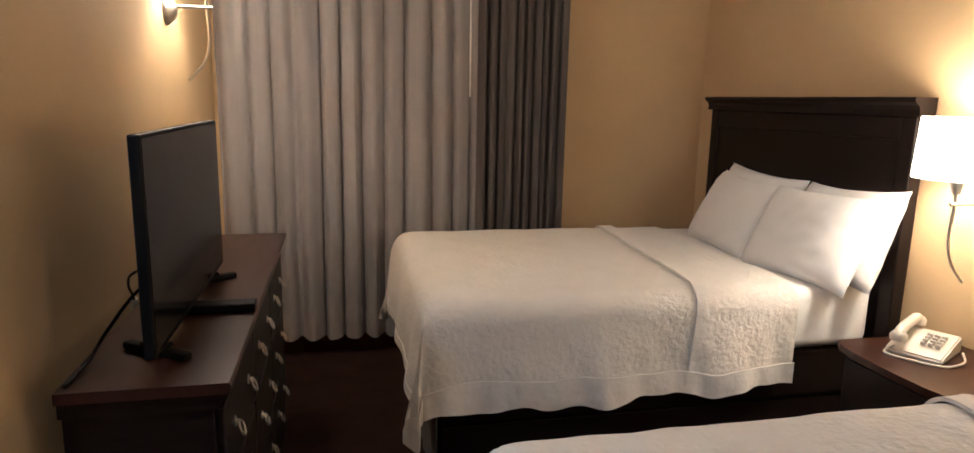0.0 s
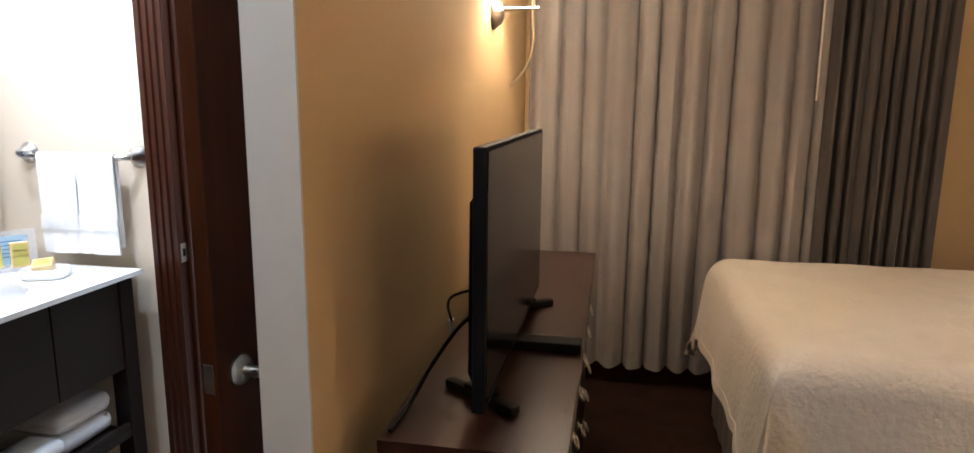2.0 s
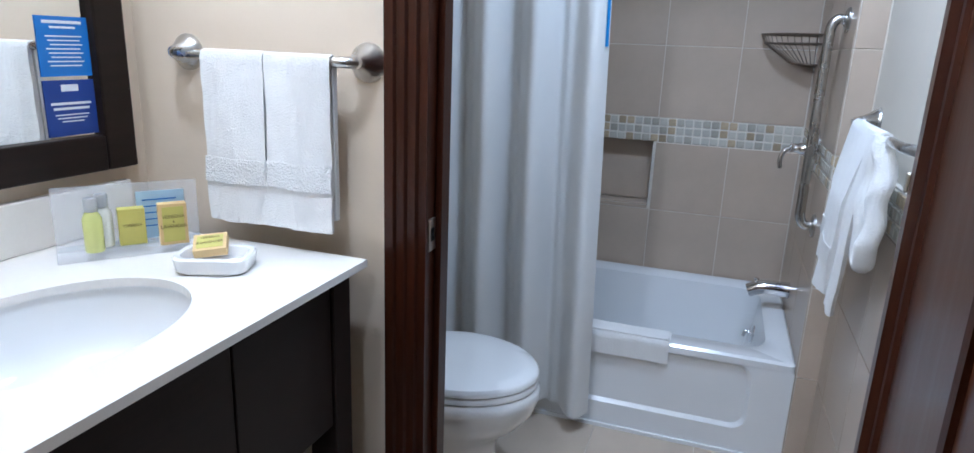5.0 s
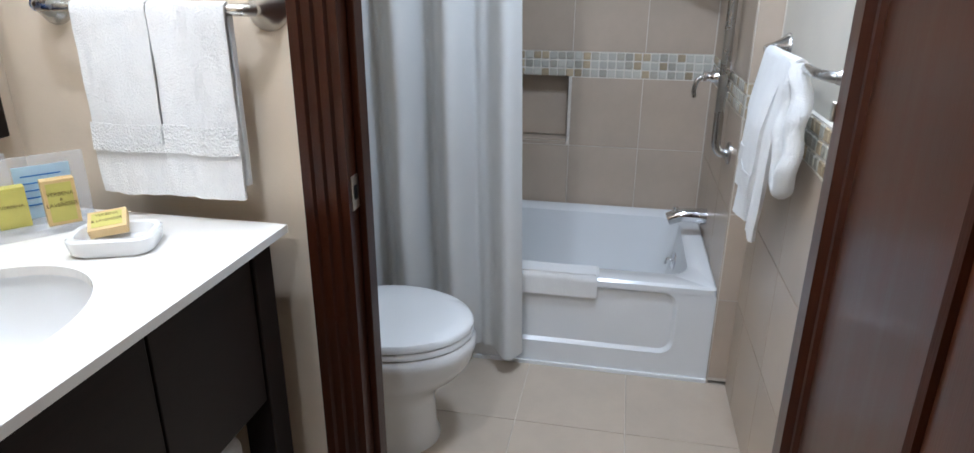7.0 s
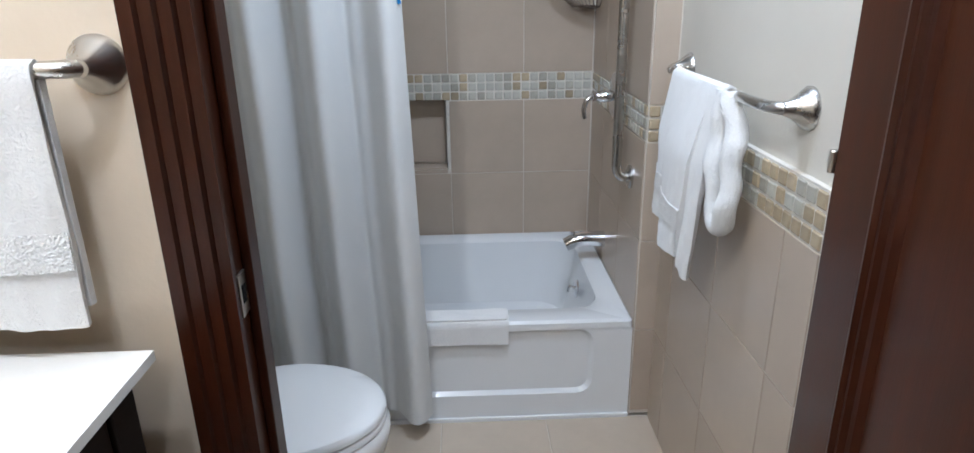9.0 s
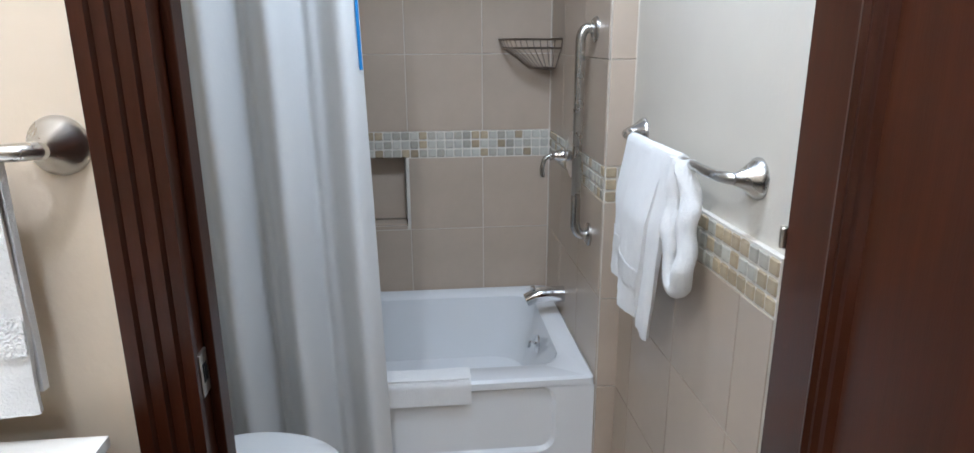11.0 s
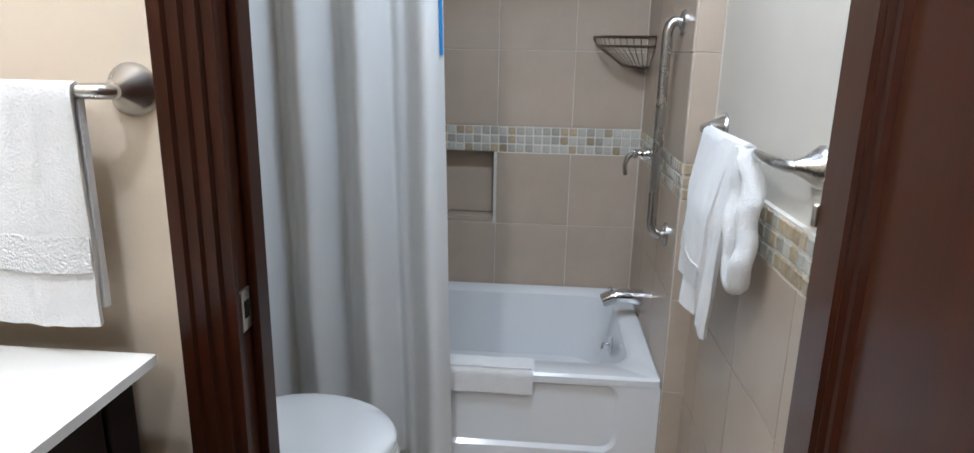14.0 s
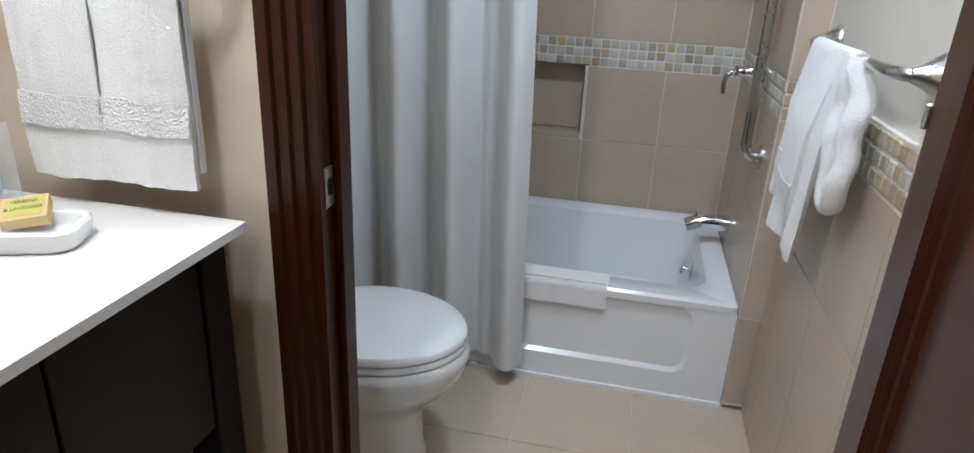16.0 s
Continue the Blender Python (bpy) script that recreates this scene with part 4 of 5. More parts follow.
def carton(u0, u1, v0, v1, h, body, face, label, mm=None, words=()):
    mm = mm or tm
    th = thing("soap_carton", label, "soap box", "soap cartons", at=tuple(mm @ Vector(((u0 + u1) / 2, (v0 + v1) / 2, 0.0145))))
    part("box", tb(u0, u1, v0, v1, 0.0145, 0.0145 + h, bev=0.001, mm=mm), body, th)
    part("front_label", tb(u0 + 0.006, u1 - 0.006, v0 - 0.0008, v0 - 0.0002, 0.0205, 0.0085 + h, mm=mm), face, th)
    for k, (word, z, size) in enumerate(words):
        cu = bpy.data.curves.new("tmp", "FONT")
        cu.body, cu.size, cu.align_x, cu.extrude = word, size, "CENTER", 0.0002
        ob = bpy.data.objects.new("tmp", cu)
        me = bpy.data.meshes.new_from_object(ob)
        bpy.data.objects.remove(ob)
        m = mm @ Matrix.Translation(((u0 + u1) / 2, v0 - 0.0013, 0.0145 + z)) @ Matrix.Rotation(radians(90), 4, "X")
        b = bmesh.new()
        b.from_mesh(me)
        b.transform(m)
        part("lettering", b, "darkink", th)
carton(-0.022, 0.024, -0.002, 0.022, 0.070, "soapyel", "soapyel", "olive yellow soap carton standing in the tray", words=(("VERBENA", 0.036, 0.008),))
carton(0.044, 0.094, -0.030, -0.008, 0.080, "soaporange", "soapyel", "amber and yellow soap carton with printed front", words=(("VERBENA", 0.052, 0.0095), ("&", 0.043, 0.007), ("LAVENDER", 0.033, 0.0095)))

ds = thing("soap_dish", "white ceramic soap dish on the vanity top", "soap dish", at=(-1.92, 2.235, VZ))
dm = Matrix.Translation((-1.900, 2.174, VZ)) @ Matrix.Rotation(radians(22), 4, "Z")
def rrect(a, b, r, n=6):
    return [(sx * (a - r) + r * math.cos(t), sy * (b - r) + r * math.sin(t)) for sx, sy, t0 in ((1, 1, 0), (-1, 1, 90), (-1, -1, 180), (1, -1, 270)) for t in [radians(t0 + 90 * i / n) for i in range(n + 1)]]
bm = bmesh.new()
rings = []
for (a, b, z) in ((0.058, 0.040, 0.0005), (0.063, 0.045, 0.006), (0.066, 0.048, 0.028), (0.063, 0.045, 0.032), (0.056, 0.038, 0.031), (0.050, 0.033, 0.014), (0.044, 0.027, 0.011)):
    rings.append([bm.verts.new(dm @ Vector((x, y, z))) for x, y in rrect(a, b, 0.026)])
for p, q in zip(rings, rings[1:]):
    for i in range(len(p)):
        bm.faces.new((p[i], p[(i + 1) % len(p)], q[(i + 1) % len(p)], q[i]))
bm.faces.new(rings[0][::-1])
bm.faces.new(rings[-1])
part("dish", bm, "china", ds, smooth=True)
sm = dm @ Matrix.Translation((-0.008, 0.0, 0.004)) @ Matrix.Rotation(radians(-63), 4, "X") @ Matrix.Rotation(radians(-12), 4, "Y")
carton(-0.029, 0.029, -0.028, -0.010, 0.044, "soaporange", "soapyel", "small yellow soap carton lying in the dish", mm=sm, words=(("VERBENA", 0.03, 0.008), ("& LAVENDER", 0.017, 0.008)))

# ---- toilet ----
tl = thing("toilet", "white ceramic toilet with closed lid", "toilet", at=(-1.75, 2.87, 0))
TX, TY = -1.705, 2.868
def egg(k, sx=1.0):
    """Outline of the seat: long round nose towards +x, squared back."""
    pts = []
    for i in range(48):
        t = i * math.tau / 48
        c, s = math.cos(t), math.sin(t)
        x = 0.242 * sx * c if c > 0 else 0.20 * (abs(c) ** 0.8) * -1
        pts.append((TX + x * k, TY + 0.187 * k * s * (1 if c > 0 else 1 - 0.12 * abs(c))))
    return pts
def egg_stack(levels):
    bm = bmesh.new()
    rings = [[bm.verts.new((x + ox, y, z)) for x, y in egg(k, sx)] for k, z, ox, sx in levels]
    for p, q in zip(rings, rings[1:]):
        for i in range(48):
            bm.faces.new((p[i], p[(i + 1) % 48], q[(i + 1) % 48], q[i]))
    bm.faces.new(rings[0][::-1])
    bm.faces.new(rings[-1])
    return bm
part("bowl", egg_stack([(0.70, 0.004, -0.03, 1.0), (0.71, 0.018, -0.03, 1), (0.66, 0.05, -0.03, 1), (0.655, 0.15, -0.03, 1.0), (0.72, 0.195, -0.028, 1.0), (0.88, 0.24, -0.010, 1.0), (0.985, 0.285, 0, 1), (1.025, 0.325, 0, 1), (1.025, 0.345, 0, 1), (0.99, 0.357, 0, 1)]), "china", tl, smooth=True)
part("seat", egg_stack([(0.97, 0.3575, 0, 1), (1.0, 0.361, 0, 1), (1.0, 0.374, 0, 1), (0.985, 0.378, 0, 1)]), "china", tl, "white plastic seat ring", True)
part("lid", egg_stack([(0.975, 0.3785, 0, 1), (1.0, 0.382, 0, 1), (1.0, 0.393, 0, 1), (0.97, 0.401, 0, 1), (0.80, 0.407, 0, 1), (0.4, 0.409, 0, 1)]), "china", tl, "closed white lid", True)
part("tank", bx(-2.272, -2.06, 2.65, 3.09, 0.36, 0.70, bev=0.025, seg=4), "china", tl, smooth=True)
part("tank_lid", bx(-2.276, -2.05, 2.64, 3.10, 0.7005, 0.73, bev=0.010, seg=3), "china", tl, smooth=True)
part("tank_base", bx(-2.20, -1.86, 2.74, 3.00, 0.20, 0.359, bev=0.03, seg=3), "china", tl, smooth=True)
part("flush_lever", tube(bmesh.new(), [Vector((-2.053, 2.70, 0.655)), Vector((-2.038, 2.70, 0.655)), Vector((-2.036, 2.76, 0.65))], 0.006, 8), "chrome", tl, smooth=True)

# ---- tub ----
TBX0, TBX1, TBY0, TBY1, RZ = -2.275, -0.767, 3.33, 4.118, 0.352
tub = thing("bathtub", "white enamel bathtub with panelled apron", "bathtub", at=((TBX0 + TBX1) / 2, (TBY0 + TBY1) / 2, 0))
cx, cy = (TBX0 + TBX1) / 2, (TBY0 + TBY1) / 2
bm = bmesh.new()
rings = []
for (a, b, r, z, oy) in ((0.763, 0.394, 0.012, RZ - 0.03, 0), (0.763, 0.394, 0.018, RZ - 0.008, 0), (0.755, 0.386, 0.02, RZ, 0), (0.70, 0.318, 0.10, RZ - 0.001, 0.012), (0.685, 0.303, 0.10, RZ - 0.012, 0.012), (0.665, 0.285, 0.11, RZ - 0.12, 0.012), (0.63, 0.25, 0.12, 0.10, 0.012), (0.56, 0.19, 0.12, 0.065, 0.012)):
    rings.append([bm.verts.new((cx + x, cy + oy + y, z)) for x, y in rrect(a - 0.009, b, r, 8)])
for p, q in zip(rings, rings[1:]):
    for i in range(len(p)):
        bm.faces.new((p[i], p[(i + 1) % len(p)], q[(i + 1) % len(p)], q[i]))
bm.faces.new(rings[-1])
part("basin", bm, "tub", tub, "smooth rounded tub basin", True)
bm = bx(TBX0, TBX1, TBY0 + 0.012, TBY0 + 0.04, 0.004, RZ - 0.03)
part("apron", bm, "tub", tub)
def rim_frame(x0, x1, z0, z1, r):
    """Raised border round the apron's sunk panel."""
    bm = bmesh.new()
    c0, c1 = (x0 + x1) / 2, (z0 + z1) / 2
    n = 7
    loop = [(c0 + x, c1 + z) for x, z in rrect((x1 - x0) / 2, (z1 - z0) / 2, r, n - 1)]
    loop2 = [(c0 + x, c1 + z) for x, z in rrect((x1 - x0) / 2 - 0.012, (z1 - z0) / 2 - 0.012, r - 0.01, n - 1)]
    co = [(TBX1, RZ - 0.029), (TBX0, RZ - 0.029), (TBX0, 0.004), (TBX1, 0.004)]
    vo = [bm.verts.new((x, TBY0, z)) for x, z in co]
    vi = [bm.verts.new((x, TBY0, z)) for x, z in loop]
    vj = [bm.verts.new((x, TBY0 + 0.0119, z)) for x, z in loop2]
    N = len(vi)
    for i in range(N):
        bm.faces.new((vi[i], vi[(i + 1) % N], vj[(i + 1) % N], vj[i]))
    for q in range(4):
        for i in range(n - 1):
            bm.faces.new((vo[q], vi[q * n + i], vi[q * n + i + 1]))
        bm.faces.new((vo[q], vi[q * n + n - 1], vi[(q * n + n) % N], vo[(q + 1) % 4]))
    return bm
part("apron_border", rim_frame(-2.15, -0.885, 0.098, RZ - 0.028, 0.05), "tub", tub, "raised border of the apron panel", False)
bm = bx(TBX0, TBX1, TBY0 - 0.010, TBY0 - 0.0005, 0.0045, 0.022, bev=0.003)
part("skirting_seal", bm, "china", tub)
bm = lathe(bmesh.new(), [(0.034, 0.0), (0.034, 0.005), (0.026, 0.010), (0.0, 0.011)], Matrix.Translation((-0.869, 3.74, 0.265)) @ Matrix.Rotation(radians(-84), 4, "Y"), 24)
ov = part("overflow_plate", bm, "chrome", tub, "round chrome overflow plate", True)
part("trip_lever", tube(bmesh.new(), smooth_path([(-0.879, 3.74, 0.268), (-0.897, 3.74, 0.275), (-0.903, 3.74, 0.255)]), 0.005, 8), "chrome", ov, smooth=True)

# paper bath mat folded over the rim
def matfn(u, v):
    s = v * 0.19
    x = -1.43 + 0.285 * u + 0.004 * nz(u * 3, v * 4)
    if s < 0.075:
        return (x, TBY0 - 0.004 - 0.001 * math.sin(u * 9), RZ + 0.004 - (0.075 - s))
    return (x, TBY0 - 0.004 + (s - 0.075) * 0.75, RZ + 0.005 + 0.002 * nz(u * 5, v * 5))
bmat = thing("bath_mat", "white folded bath mat hanging over the tub rim", "bath mat", at=(-1.29, TBY0, RZ))
part("cloth", grid(matfn, 20, 14, 0.006), "terry", bmat, smooth=True)
part("upper_fold", grid(lambda u, v: tuple(Vector(matfn(0.02 + 0.96 * u, 0.44 + 0.5 * v)) + Vector((0, 0, 0.007))), 20, 8, 0.006), "terry", bmat, smooth=True)

# shower curtain with rod
def shower_fn(u, v):
    xl, xr = -2.24, -1.395 - 0.045 * v
    ph = u * 5.2 * math.tau + 0.8 * nz(u * 5, 1.3) - 1.1
    a = 0.050 * (0.9 + 0.4 * nz(u * 4, 8.1)) * (0.8 + 0.35 * (1 - v))
    x = xl + (xr - xl) * u + 0.010 * math.cos(ph)
    y = 3.312 - 1.9 * a * (0.5 - 0.5 * math.sin(ph)) ** 2.0 + 0.006 * math.sin(2 * ph + 0.6) + 0.006 * nz(u * 20, v * 6)
    return (x, y, 0.075 + v * 1.93 + 0.006 * nz(u * 12, 3))
sc = thing("shower_curtain", "white fabric shower curtain gathered beside the tub", "shower curtain", at=(-1.8, 3.28, 0.08))
part("fabric", grid(shower_fn, 150, 40, 0.002), "vinyl", sc, smooth=True)
part("header_seam", grid(lambda u, v: tuple(Vector(shower_fn(u, 0.724 + 0.010 * v)) + Vector((0, -0.0018, 0))), 150, 1, 0.0012), "vinyl", sc, smooth=True)
part("blue_edge_trim", grid(lambda u, v: tuple(Vector(shower_fn(0.989 + 0.006 * u, 0.62 + 0.115 * v)) + Vector((0.004, -0.004, 0))), 2, 12, 0.002), "blue", sc, "bright blue edge ribbon", True)
for i in range(9):
    p = Vector(shower_fn(0.04 + i * 0.115, 1.0))
    bm = tube(bmesh.new(), [Vector((p.x, 3.285 + 0.02 * math.cos(a), 2.018 + 0.02 * math.sin(a))) for a in [k * math.tau / 14 for k in range(15)]], 0.002, 6)
    part("curtain_ring", bm, "chrome", sc, smooth=True)
sr = thing("shower_rod", "chrome shower curtain rod across the tub", "rod", at=(-1.5, 3.285, 2.02))
part("rod", tube(bmesh.new(), smooth_path([(-2.27, 3.335, 2.02), (-1.9, 3.30, 2.02), (-1.45, 3.285, 2.02), (-1.1, 3.325, 2.02), (-0.77, 3.43, 2.02)]), 0.0125, 14), "chrome", sr, smooth=True)
part("flange", lathe(bmesh.new(), [(0.03, 0), (0.03, 0.006), (0.018, 0.02), (0.0, 0.021)], Matrix.Translation((-0.766, 3.432, 2.02)) @ Matrix.Rotation(radians(-90), 4, "Y")), "chrome", sr, smooth=True)

# grab bar, valve, spout, shower head, corner basket
TW = -0.766
gb = thing("grab_bar", "vertical brushed steel grab bar on the tiled wall", "grab bar", at=(TW, 3.47, 1.08))
gp = smooth_path([(TW - 0.002, 3.472, 1.369), (TW - 0.028, 3.472, 1.371), (TW - 0.043, 3.472, 1.350), (TW - 0.045, 3.472, 1.30), (TW - 0.045, 3.47, 1.08), (TW - 0.045, 3.468, 0.835), (TW - 0.043, 3.468, 0.785), (TW - 0.028, 3.468, 0.763), (TW - 0.002, 3.468, 0.762)])
part("tube", tube(bmesh.new(), gp, 0.0145, 14), "steel", gb, smooth=True)
for y, z in ((3.472, 1.369), (3.468, 0.762)):
    part("flange", lathe(bmesh.new(), [(0.036, 0), (0.036, 0.006), (0.028, 0.010), (0.0, 0.011)], Matrix.Translation((TW, y, z)) @ Matrix.Rotation(radians(-90), 4, "Y")), "steel", gb, smooth=True)
vv = thing("shower_valve", "chrome shower valve with lever handle", "valve", at=(TW, 3.72, 0.965))
vm = Matrix.Translation((TW, 3.72, 0.965)) @ Matrix.Rotation(radians(-90), 4, "Y")
part("escutcheon", lathe(bmesh.new(), [(0.078, 0), (0.078, 0.004), (0.06, 0.012), (0.03, 0.02), (0.0, 0.021)], vm, 32), "chrome", vv, smooth=True)
part("stem", lathe(bmesh.new(), [(0.020, 0.0205), (0.020, 0.05), (0.015, 0.056), (0.015, 0.072), (0.018, 0.078), (0.0, 0.082)], vm, 20), "chrome", vv, smooth=True)
part("lever", tube(bmesh.new(), smooth_path([(TW - 0.072, 3.72, 0.965), (TW - 0.095, 3.715, 0.955), (TW - 0.105, 3.712, 0.925), (TW - 0.102, 3.71, 0.895)]), 0.010, 10, 0.007), "chrome", vv, smooth=True)
spt = thing("tub_spout", "chrome tub spout over the bath rim", "spout", at=(TW, 3.80, 0.43))
part("body", tube(bmesh.new(), smooth_path([(TW, 3.80, 0.435), (TW - 0.05, 3.80, 0.436), (TW - 0.10, 3.80, 0.432), (TW - 0.140, 3.80, 0.415)]), 0.030, 16, 0.024), "chrome", spt, smooth=True)
part("diverter_knob", lathe(bmesh.new(), [(0.005, 0), (0.005, 0.012), (0.009, 0.015), (0.009, 0.022), (0.0, 0.023)], Matrix.Translation((TW - 0.115, 3.80, 0.445)), 12), "chrome", spt, smooth=True)
shh = thing("shower_sprayer", "chrome and white shower head on a bent arm", "shower head", at=(TW, 3.76, 1.93))
part("arm", tube(bmesh.new(), smooth_path([(TW, 3.76, 1.925), (TW - 0.03, 3.76, 1.925), (TW - 0.068, 3.77, 1.890), (TW - 0.100, 3.775, 1.842)]), 0.0095, 12), "chrome", shh, smooth=True)
part("flange", lathe(bmesh.new(), [(0.03, 0), (0.028, 0.005), (0.012, 0.010), (0.0, 0.011)], Matrix.Translation((TW, 3.76, 1.925)) @ Matrix.Rotation(radians(-90), 4, "Y")), "chrome", shh, smooth=True)
hm = Matrix.Translation((TW - 0.097, 3.775, 1.848)) @ Vector((-0.42, -0.14, -0.88)).to_track_quat("Z", "Y").to_matrix().to_4x4()
hd = part("head", lathe(bmesh.new(), [(0.012, 0.0), (0.015, 0.012), (0.020, 0.02), (0.040, 0.045), (0.046, 0.058)], hm, 28), "chrome", shh, smooth=True)
part("white_ring", lathe(bmesh.new(), [(0.0462, 0.0582), (0.0465, 0.075), (0.042, 0.077)], hm, 28), "china", hd, smooth=True)
part("spray_face", lathe(bmesh.new(), [(0.0415, 0.0772), (0.036, 0.086), (0.0, 0.089)], hm, 28), "chrome", hd, smooth=True)
# corner wire basket
bk = thing("shower_basket", "bronzed wire corner basket on the tub wall", "shower caddy", at=(TW - 0.08, 4.06, 1.33))
BX, BY, BZ = TW - 0.002, 4.122, 1.322
def arc(r, z, k=14):
    return [Vector((BX - r * math.cos(t), BY - r * math.sin(t), z)) for t in [math.pi / 2 * i / k for i in range(k + 1)]]
for r, z in ((0.20, BZ + 0.020), (0.185, BZ - 0.012), (0.085, BZ - 0.085)):
    part("rim_wire", tube(bmesh.new(), arc(r, z), 0.003, 6), "wire", bk, smooth=True)
    part("wall_wire", tube(bmesh.new(), [Vector((BX - r, BY, z)), Vector((BX, BY, z)), Vector((BX, BY - r, z))], 0.003, 6), "wire", bk, smooth=True)
for i in range(13):
    t = math.pi / 2 * i / 12
    c, s = math.cos(t), math.sin(t)
    part("upright_wire", tube(bmesh.new(), [Vector((BX - 0.20 * c, BY - 0.20 * s, BZ + 0.020)), Vector((BX - 0.185 * c, BY - 0.185 * s, BZ - 0.012)), Vector((BX - 0.085 * c, BY - 0.085 * s, BZ - 0.085)), Vector((BX - 0.01 * c, BY - 0.01 * s, BZ - 0.095))], 0.0018, 5), "wire", bk, smooth=True)

# second towel bar with a slung towel
towel_bar("brushed metal towel bar on the pale bathroom wall", (-0.69, 2.625, 1.108), (-0.69, 3.235, 1.108), (-1, 0, 0), 0)
tw2 = thing("hand_towel", "white terry hand towel slung loosely over the towel bar", "towel", at=(-0.755, 2.99, 1.1))
def slung(y0, y1, front, back, seed, out):
    """One fold of the towel over the bar, drifting along the bar and gathering as it falls."""
    r = 0.015
    total = front + back + math.pi * r
    def fn(u, v):
        s = v * total
        if s < front:
            x, z, k = -0.754 - r, 1.108 - (front - s), (front - s) / front
        elif s < front + math.pi * r:
            a = (s - front) / r
            x, z, k = -0.754 - r * math.cos(a), 1.108 + r * math.sin(a), 0
        else:
            x, z, k = -0.754 + r, 1.108 - (s - front - math.pi * r), 0.0
        mid = (y0 + y1) / 2
        yy = mid + (y0 - mid + (y1 - y0) * u) * (1 - 0.18 * k) + 0.045 * k + 0.010 * nz(z * 4, seed) * k
        puff = 0.012 * math.sin(u * math.pi) + 0.010 * nz(u * 2.4, z * 6, seed) + 0.004 * nz(u * 8, z * 14, seed)
        return (x - (out + 0.014) * min(1, k * 2.5) - puff * (0.3 + 0.7 * k), yy, z + 0.022 * (u - 0.5) * k + 0.006 * nz(u * 4, seed, 1.0) * k)
    return fn
far_fold, mid_fold = slung(2.93, 3.125, 0.335, 0.20, 1.0, 0.004), slung(2.855, 3.03, 0.375, 0.19, 2.4, 0.016)
part("cloth", grid(far_fold, 22, 46, 0.012), "terry", tw2, smooth=True)
part("middle_fold", grid(mid_fold, 20, 46, 0.012), "terry", tw2, smooth=True)
part("inner_fold", grid(slung(2.805, 2.905, 0.405, 0.12, 3.7, 0.002), 14, 44, 0.012), "terry", tw2, smooth=True)
bm = tube(bmesh.new(), smooth_path([(-0.756, 2.815, 1.112), (-0.764, 2.812, 1.05), (-0.766, 2.806, 0.95), (-0.764, 2.798, 0.875), (-0.762, 2.773, 0.848), (-0.760, 2.750, 0.875), (-0.758, 2.747, 0.95), (-0.757, 2.762, 1.05), (-0.755, 2.786, 1.110)]), 0.021, 12)
for v in bm.verts:
    v.co += 0.011 * Vector((nz(v.co.y * 22, v.co.z * 16), nz(v.co.z * 18, v.co.y * 24, 3.0), 0.4 * nz(v.co.y * 30, v.co.z * 9, 6.0)))
part("hanging_loop", bm, "terry", tw2, smooth=True)
for fold in (far_fold, mid_fold):
    part("woven_band", grid(lambda u, v: tuple(Vector(fold(u, 0.11 + 0.075 * v)) + Vector((-0.0025, 0, 0))), 20, 4, 0.002), "band", tw2, "woven border stripe", True)

# ceiling lights of the bathroom and the hall
def dome_light(label, x, y, r):
    th = thing("ceiling_light", label, "ceiling light", at=(x, y, H))
    part("base", lathe(bmesh.new(), [(r, H - 0.0005), (r, H - 0.02), (0.0, H - 0.02)], Matrix.Translation((x, y, 0)), 32), "nickel", th, smooth=True)
    part("diffuser", lathe(bmesh.new(), [(r * 0.92, H - 0.0205), (r * 0.88, H - 0.03), (r * 0.7, H - 0.040), (0.0, H - 0.044)], Matrix.Translation((x, y, 0)), 32), "coolbulb", th, "glowing white diffuser", True)

dome_light("round lit ceiling light inside the bathroom door", -1.08, 2.68, 0.14)
dome_light("small round lit ceiling light before the vanity", -1.66, 1.80, 0.09)
dome_light("round lit ceiling light of the entrance hall", -1.30, 0.6, 0.13)

# ---- tiles, each a piece ----
def shared(name, bm, material):
    me = bpy.data.meshes.new(name)
    bm.to_mesh(me)
    bm.free()
    me.materials.append(M[material])
    return me

def piece(name, me, parent, loc, rot=(0, 0, 0)):
    ob = new(name, me)
    ob.parent = parent
    ob.location = loc
    ob.rotation_euler = rot
    return ob

def plate(w, h, d, bev):
    """A tile in the xz plane whose front looks along -y."""
    return bx(-w / 2, w / 2, -d, 0, -h / 2, h / 2, bev=bev, seg=1)

cache = {}
def tile_mesh(w, h, material, d=0.008, bev=0.001):
    key = (round(w, 3), round(h, 3), material)
    if key not in cache:
        cache[key] = shared("tile", plate(w, h, d, bev), material)
    return cache[key]

back = whole("tile_bed_north", bx(-2.28, -0.70, 4.1285, 4.2395, 0.02, H), "grout", "grout bed behind the tub wall tiles", "wall", "structure")
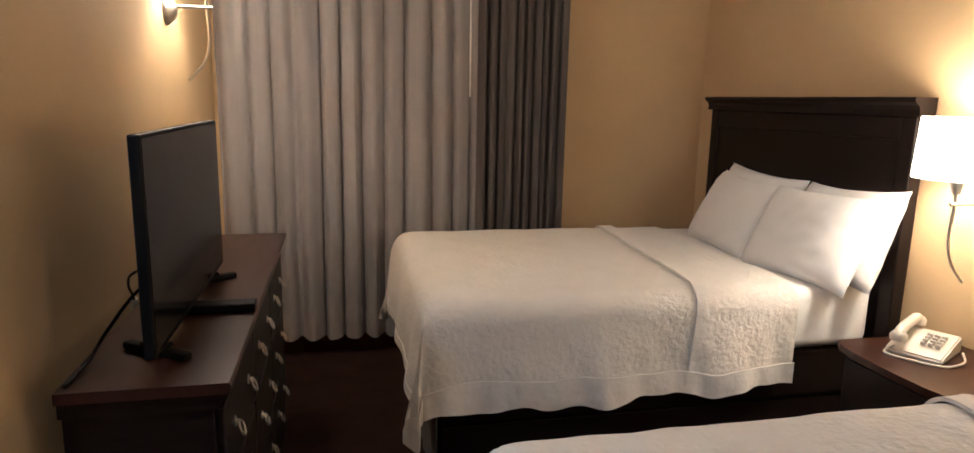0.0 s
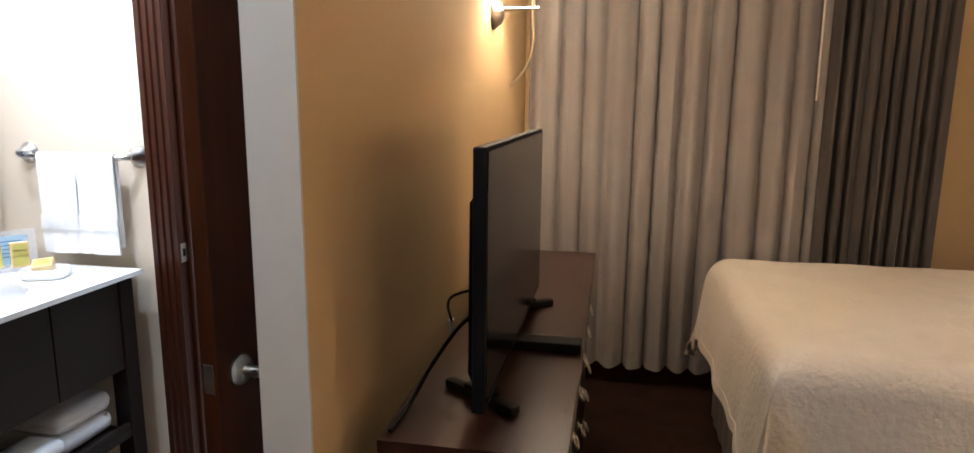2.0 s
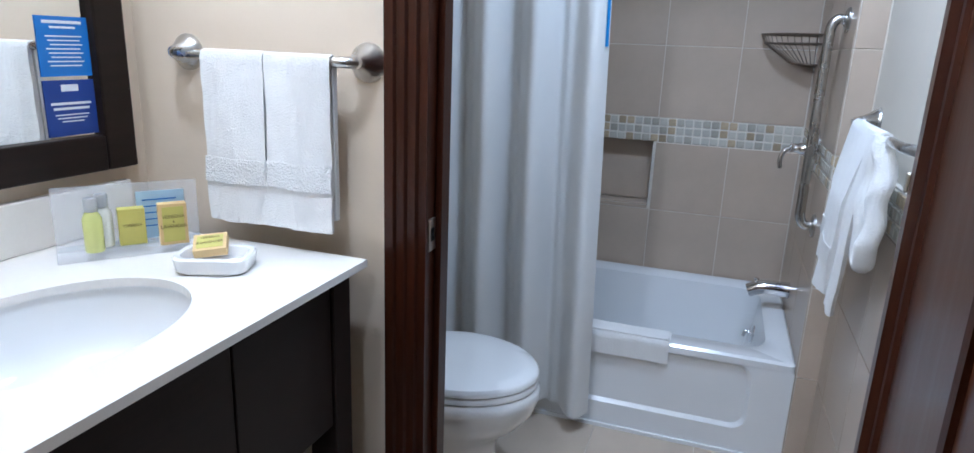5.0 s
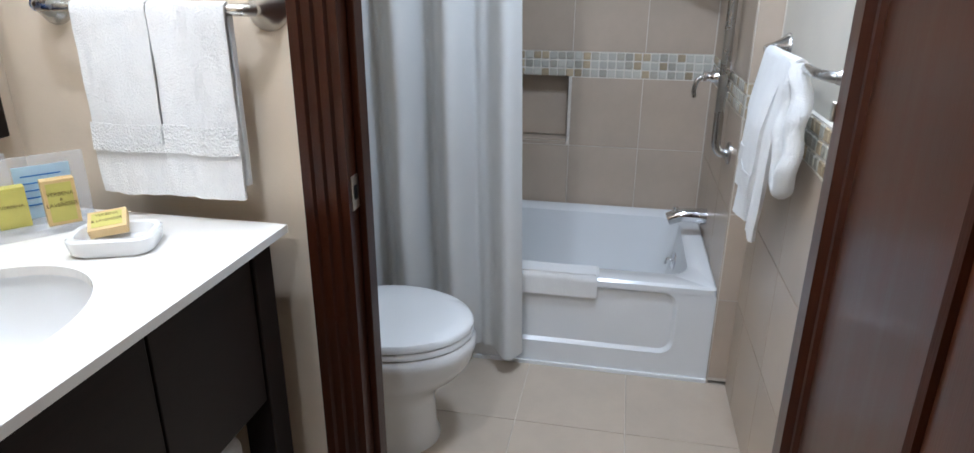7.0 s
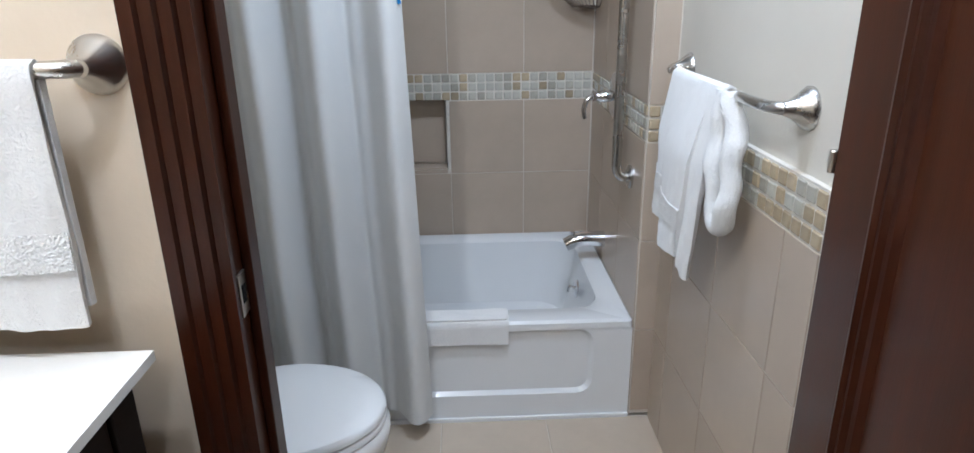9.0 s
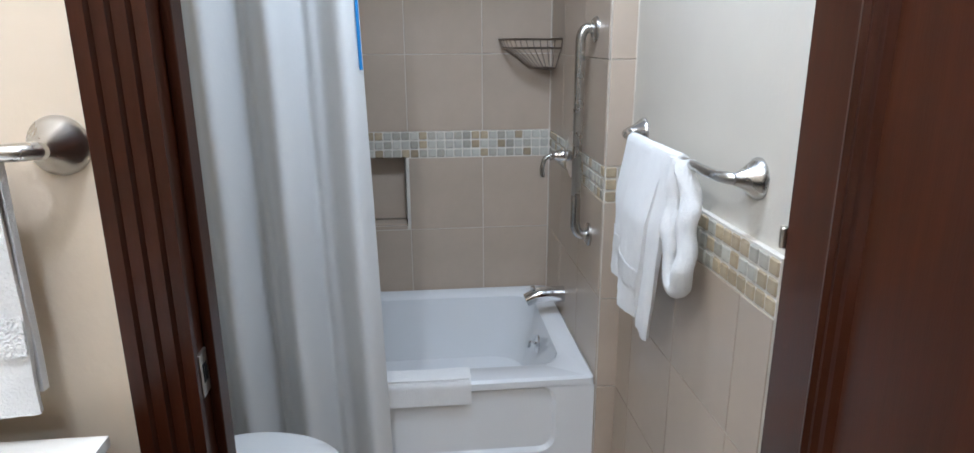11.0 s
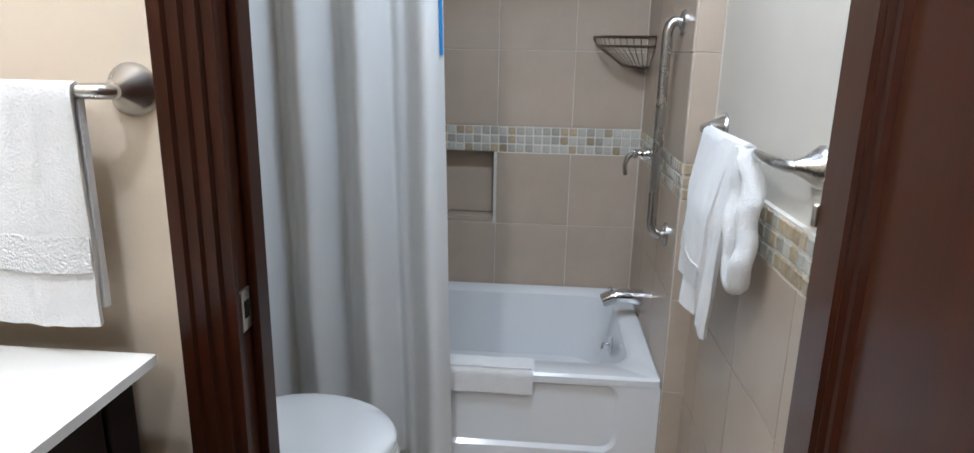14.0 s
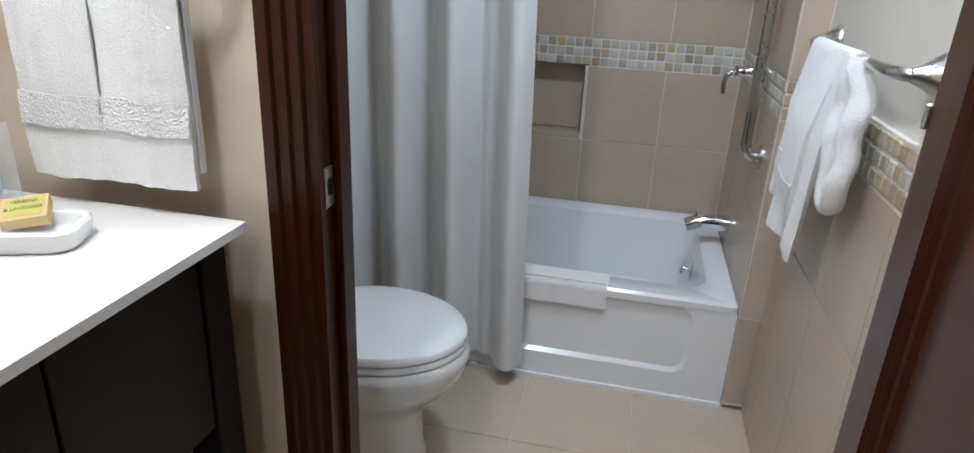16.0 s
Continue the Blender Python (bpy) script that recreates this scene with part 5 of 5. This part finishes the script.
# niche opening
nb = bmesh.new()
box(nb, -1.62, -1.334, 4.09, 4.215, 0.622, 0.902)
me = bpy.data.meshes.new("niche_cut")
nb.to_mesh(me)
nb.free()
cut = new("niche_cut", me)
mod = back.modifiers.new("niche", "BOOLEAN")
mod.object, mod.operation = cut, "DIFFERENCE"
dg = bpy.context.evaluated_depsgraph_get()
newme = bpy.data.meshes.new_from_object(back.evaluated_get(dg))
back.modifiers.clear()
back.data = newme
bpy.data.objects.remove(cut)
GAP = 0.003
def field(parent, u_edges, z_edges, place, material, skip=None):
    for u0, u1 in zip(u_edges, u_edges[1:]):
        for z0, z1 in zip(z_edges, z_edges[1:]):
            if skip and skip(u0, u1, z0, z1):
                continue
            w, h = abs(u1 - u0) - GAP, z1 - z0 - GAP
            if w < 0.006 or h < 0.006:
                continue
            loc, rot = place((u0 + u1) / 2, (z0 + z1) / 2)
            piece("tile", tile_mesh(w, h, material), parent, loc, rot)
pn = lambda u, z: ((u, 4.134, z), (0, 0, 0))
xs = [-2.276, -2.195, -1.905, -1.614, -1.323, -1.032, -0.768]
field(back, xs, [0.318, 0.607, 0.897], pn, "tile", lambda u0, u1, z0, z1: -1.615 <= u0 < -1.4 and z0 > 0.6)
field(back, [-1.614, -1.334], [0.607, 0.624], pn, "tile")
field(back, [-1.327, -1.323], [0.607, 0.897], pn, "tile")
field(back, xs, [1.0, 1.289, 1.587, 1.885, 2.183, 2.445], pn, "tile")
piece("tile", tile_mesh(0.27, 0.26, "tile"), back, (-1.477, 4.2145, 0.766), (0, 0, 0))
piece("tile", tile_mesh(0.278, 0.08, "tile", 0.006), back, (-1.477, 4.176, 0.623), (radians(-90), 0, 0))

east = whole("tile_bed_east", bx(-0.7635, -0.6905, 3.3245, 4.128, 0.02, H), "grout", "grout bed of the tub end wall", "wall", "structure")
pe = lambda u, z: ((-0.758, u, z), (0, 0, radians(-90)))
pr = lambda u, z: ((u, 3.33, z), (0, 0, 0))
ys = [3.332, 3.60, 3.89, 4.125]
field(east, ys, [0.004, 0.03, 0.318, 0.607, 0.897], pe, "tile")
field(east, ys, [1.0, 1.289, 1.587, 1.885, 2.183, 2.445], pe, "tile")
field(east, [-0.764, -0.693], [1.0, 1.289, 1.587, 1.885, 2.183, 2.445], pr, "tile")
field(east, [-0.764, -0.693], [0.03, 0.318, 0.607, 0.897], pr, "tile")
dado = whole("tile_bed_dado", bx(-0.7025, -0.6903, 2.502, 3.3235, 0.004, 1.002), "grout", "grout bed of the tiled dado", "wall", "structure")
pd = lambda u, z: ((-0.697, u, z), (0, 0, radians(-90)))
yd = [2.502, 2.62, 2.91, 3.20, 3.32]
field(dado, yd, [0.006, 0.318, 0.607, 0.897], pd, "tile")
mr = random.Random(5)
mos = {k: [shared("mosaic_tile", plate(0.0298, 0.0295, 0.009, 0.003), k)][0] for k in ("mos_a", "mos_b", "mos_c")}
def mosaic(parent, u0, u1, place, gold=0.25):
    n = int(round(abs(u1 - u0) / 0.0343))
    for i in range(n):
        for j in range(3):
            k = mr.random()
            loc, rot = place(u0 + (u1 - u0) * (i + 0.5) / n, 0.914 + j * 0.0343)
            piece("mosaic_tile", mos["mos_b" if k < gold else "mos_c" if k < gold + 0.3 else "mos_a"], parent, loc, rot)
mosaic(back, -0.770, -2.27, pn, 0.2)
mosaic(east, -0.764, -0.695, pr, 0.5)
mosaic(east, 3.332, 4.125, pe, 0.3)
mosaic(dado, 2.502, 3.328, pd, 0.45)

# floor tiles
for i in range(6):
    for j in range(7):
        x0, x1 = -0.70 - (i + 1) * 0.33, -0.70 - i * 0.33
        y0, y1 = 1.345 + j * 0.33, 1.345 + (j + 1) * 0.33
        x0, y1 = max(x0, -2.278), min(y1, 3.325)
        if y1 - y0 < 0.02 or (x1 < -1.72 and y1 < 1.46):
            continue
        b = cache.setdefault((round(x1 - x0, 3), round(y1 - y0, 3), "f"), None)
        if b is None:
            w, h = (x1 - x0 - 0.0022) / 2, (y1 - y0 - 0.0022) / 2
            b = cache[(round(x1 - x0, 3), round(y1 - y0, 3), "f")] = shared("floor_tile", bx(-w, w, -h, h, 0.0, 0.004, bev=0.001, seg=1), "ftile")
        piece("floor_tile", b, bathfloor, ((x0 + x1) / 2, (y0 + y1) / 2, 0.004))
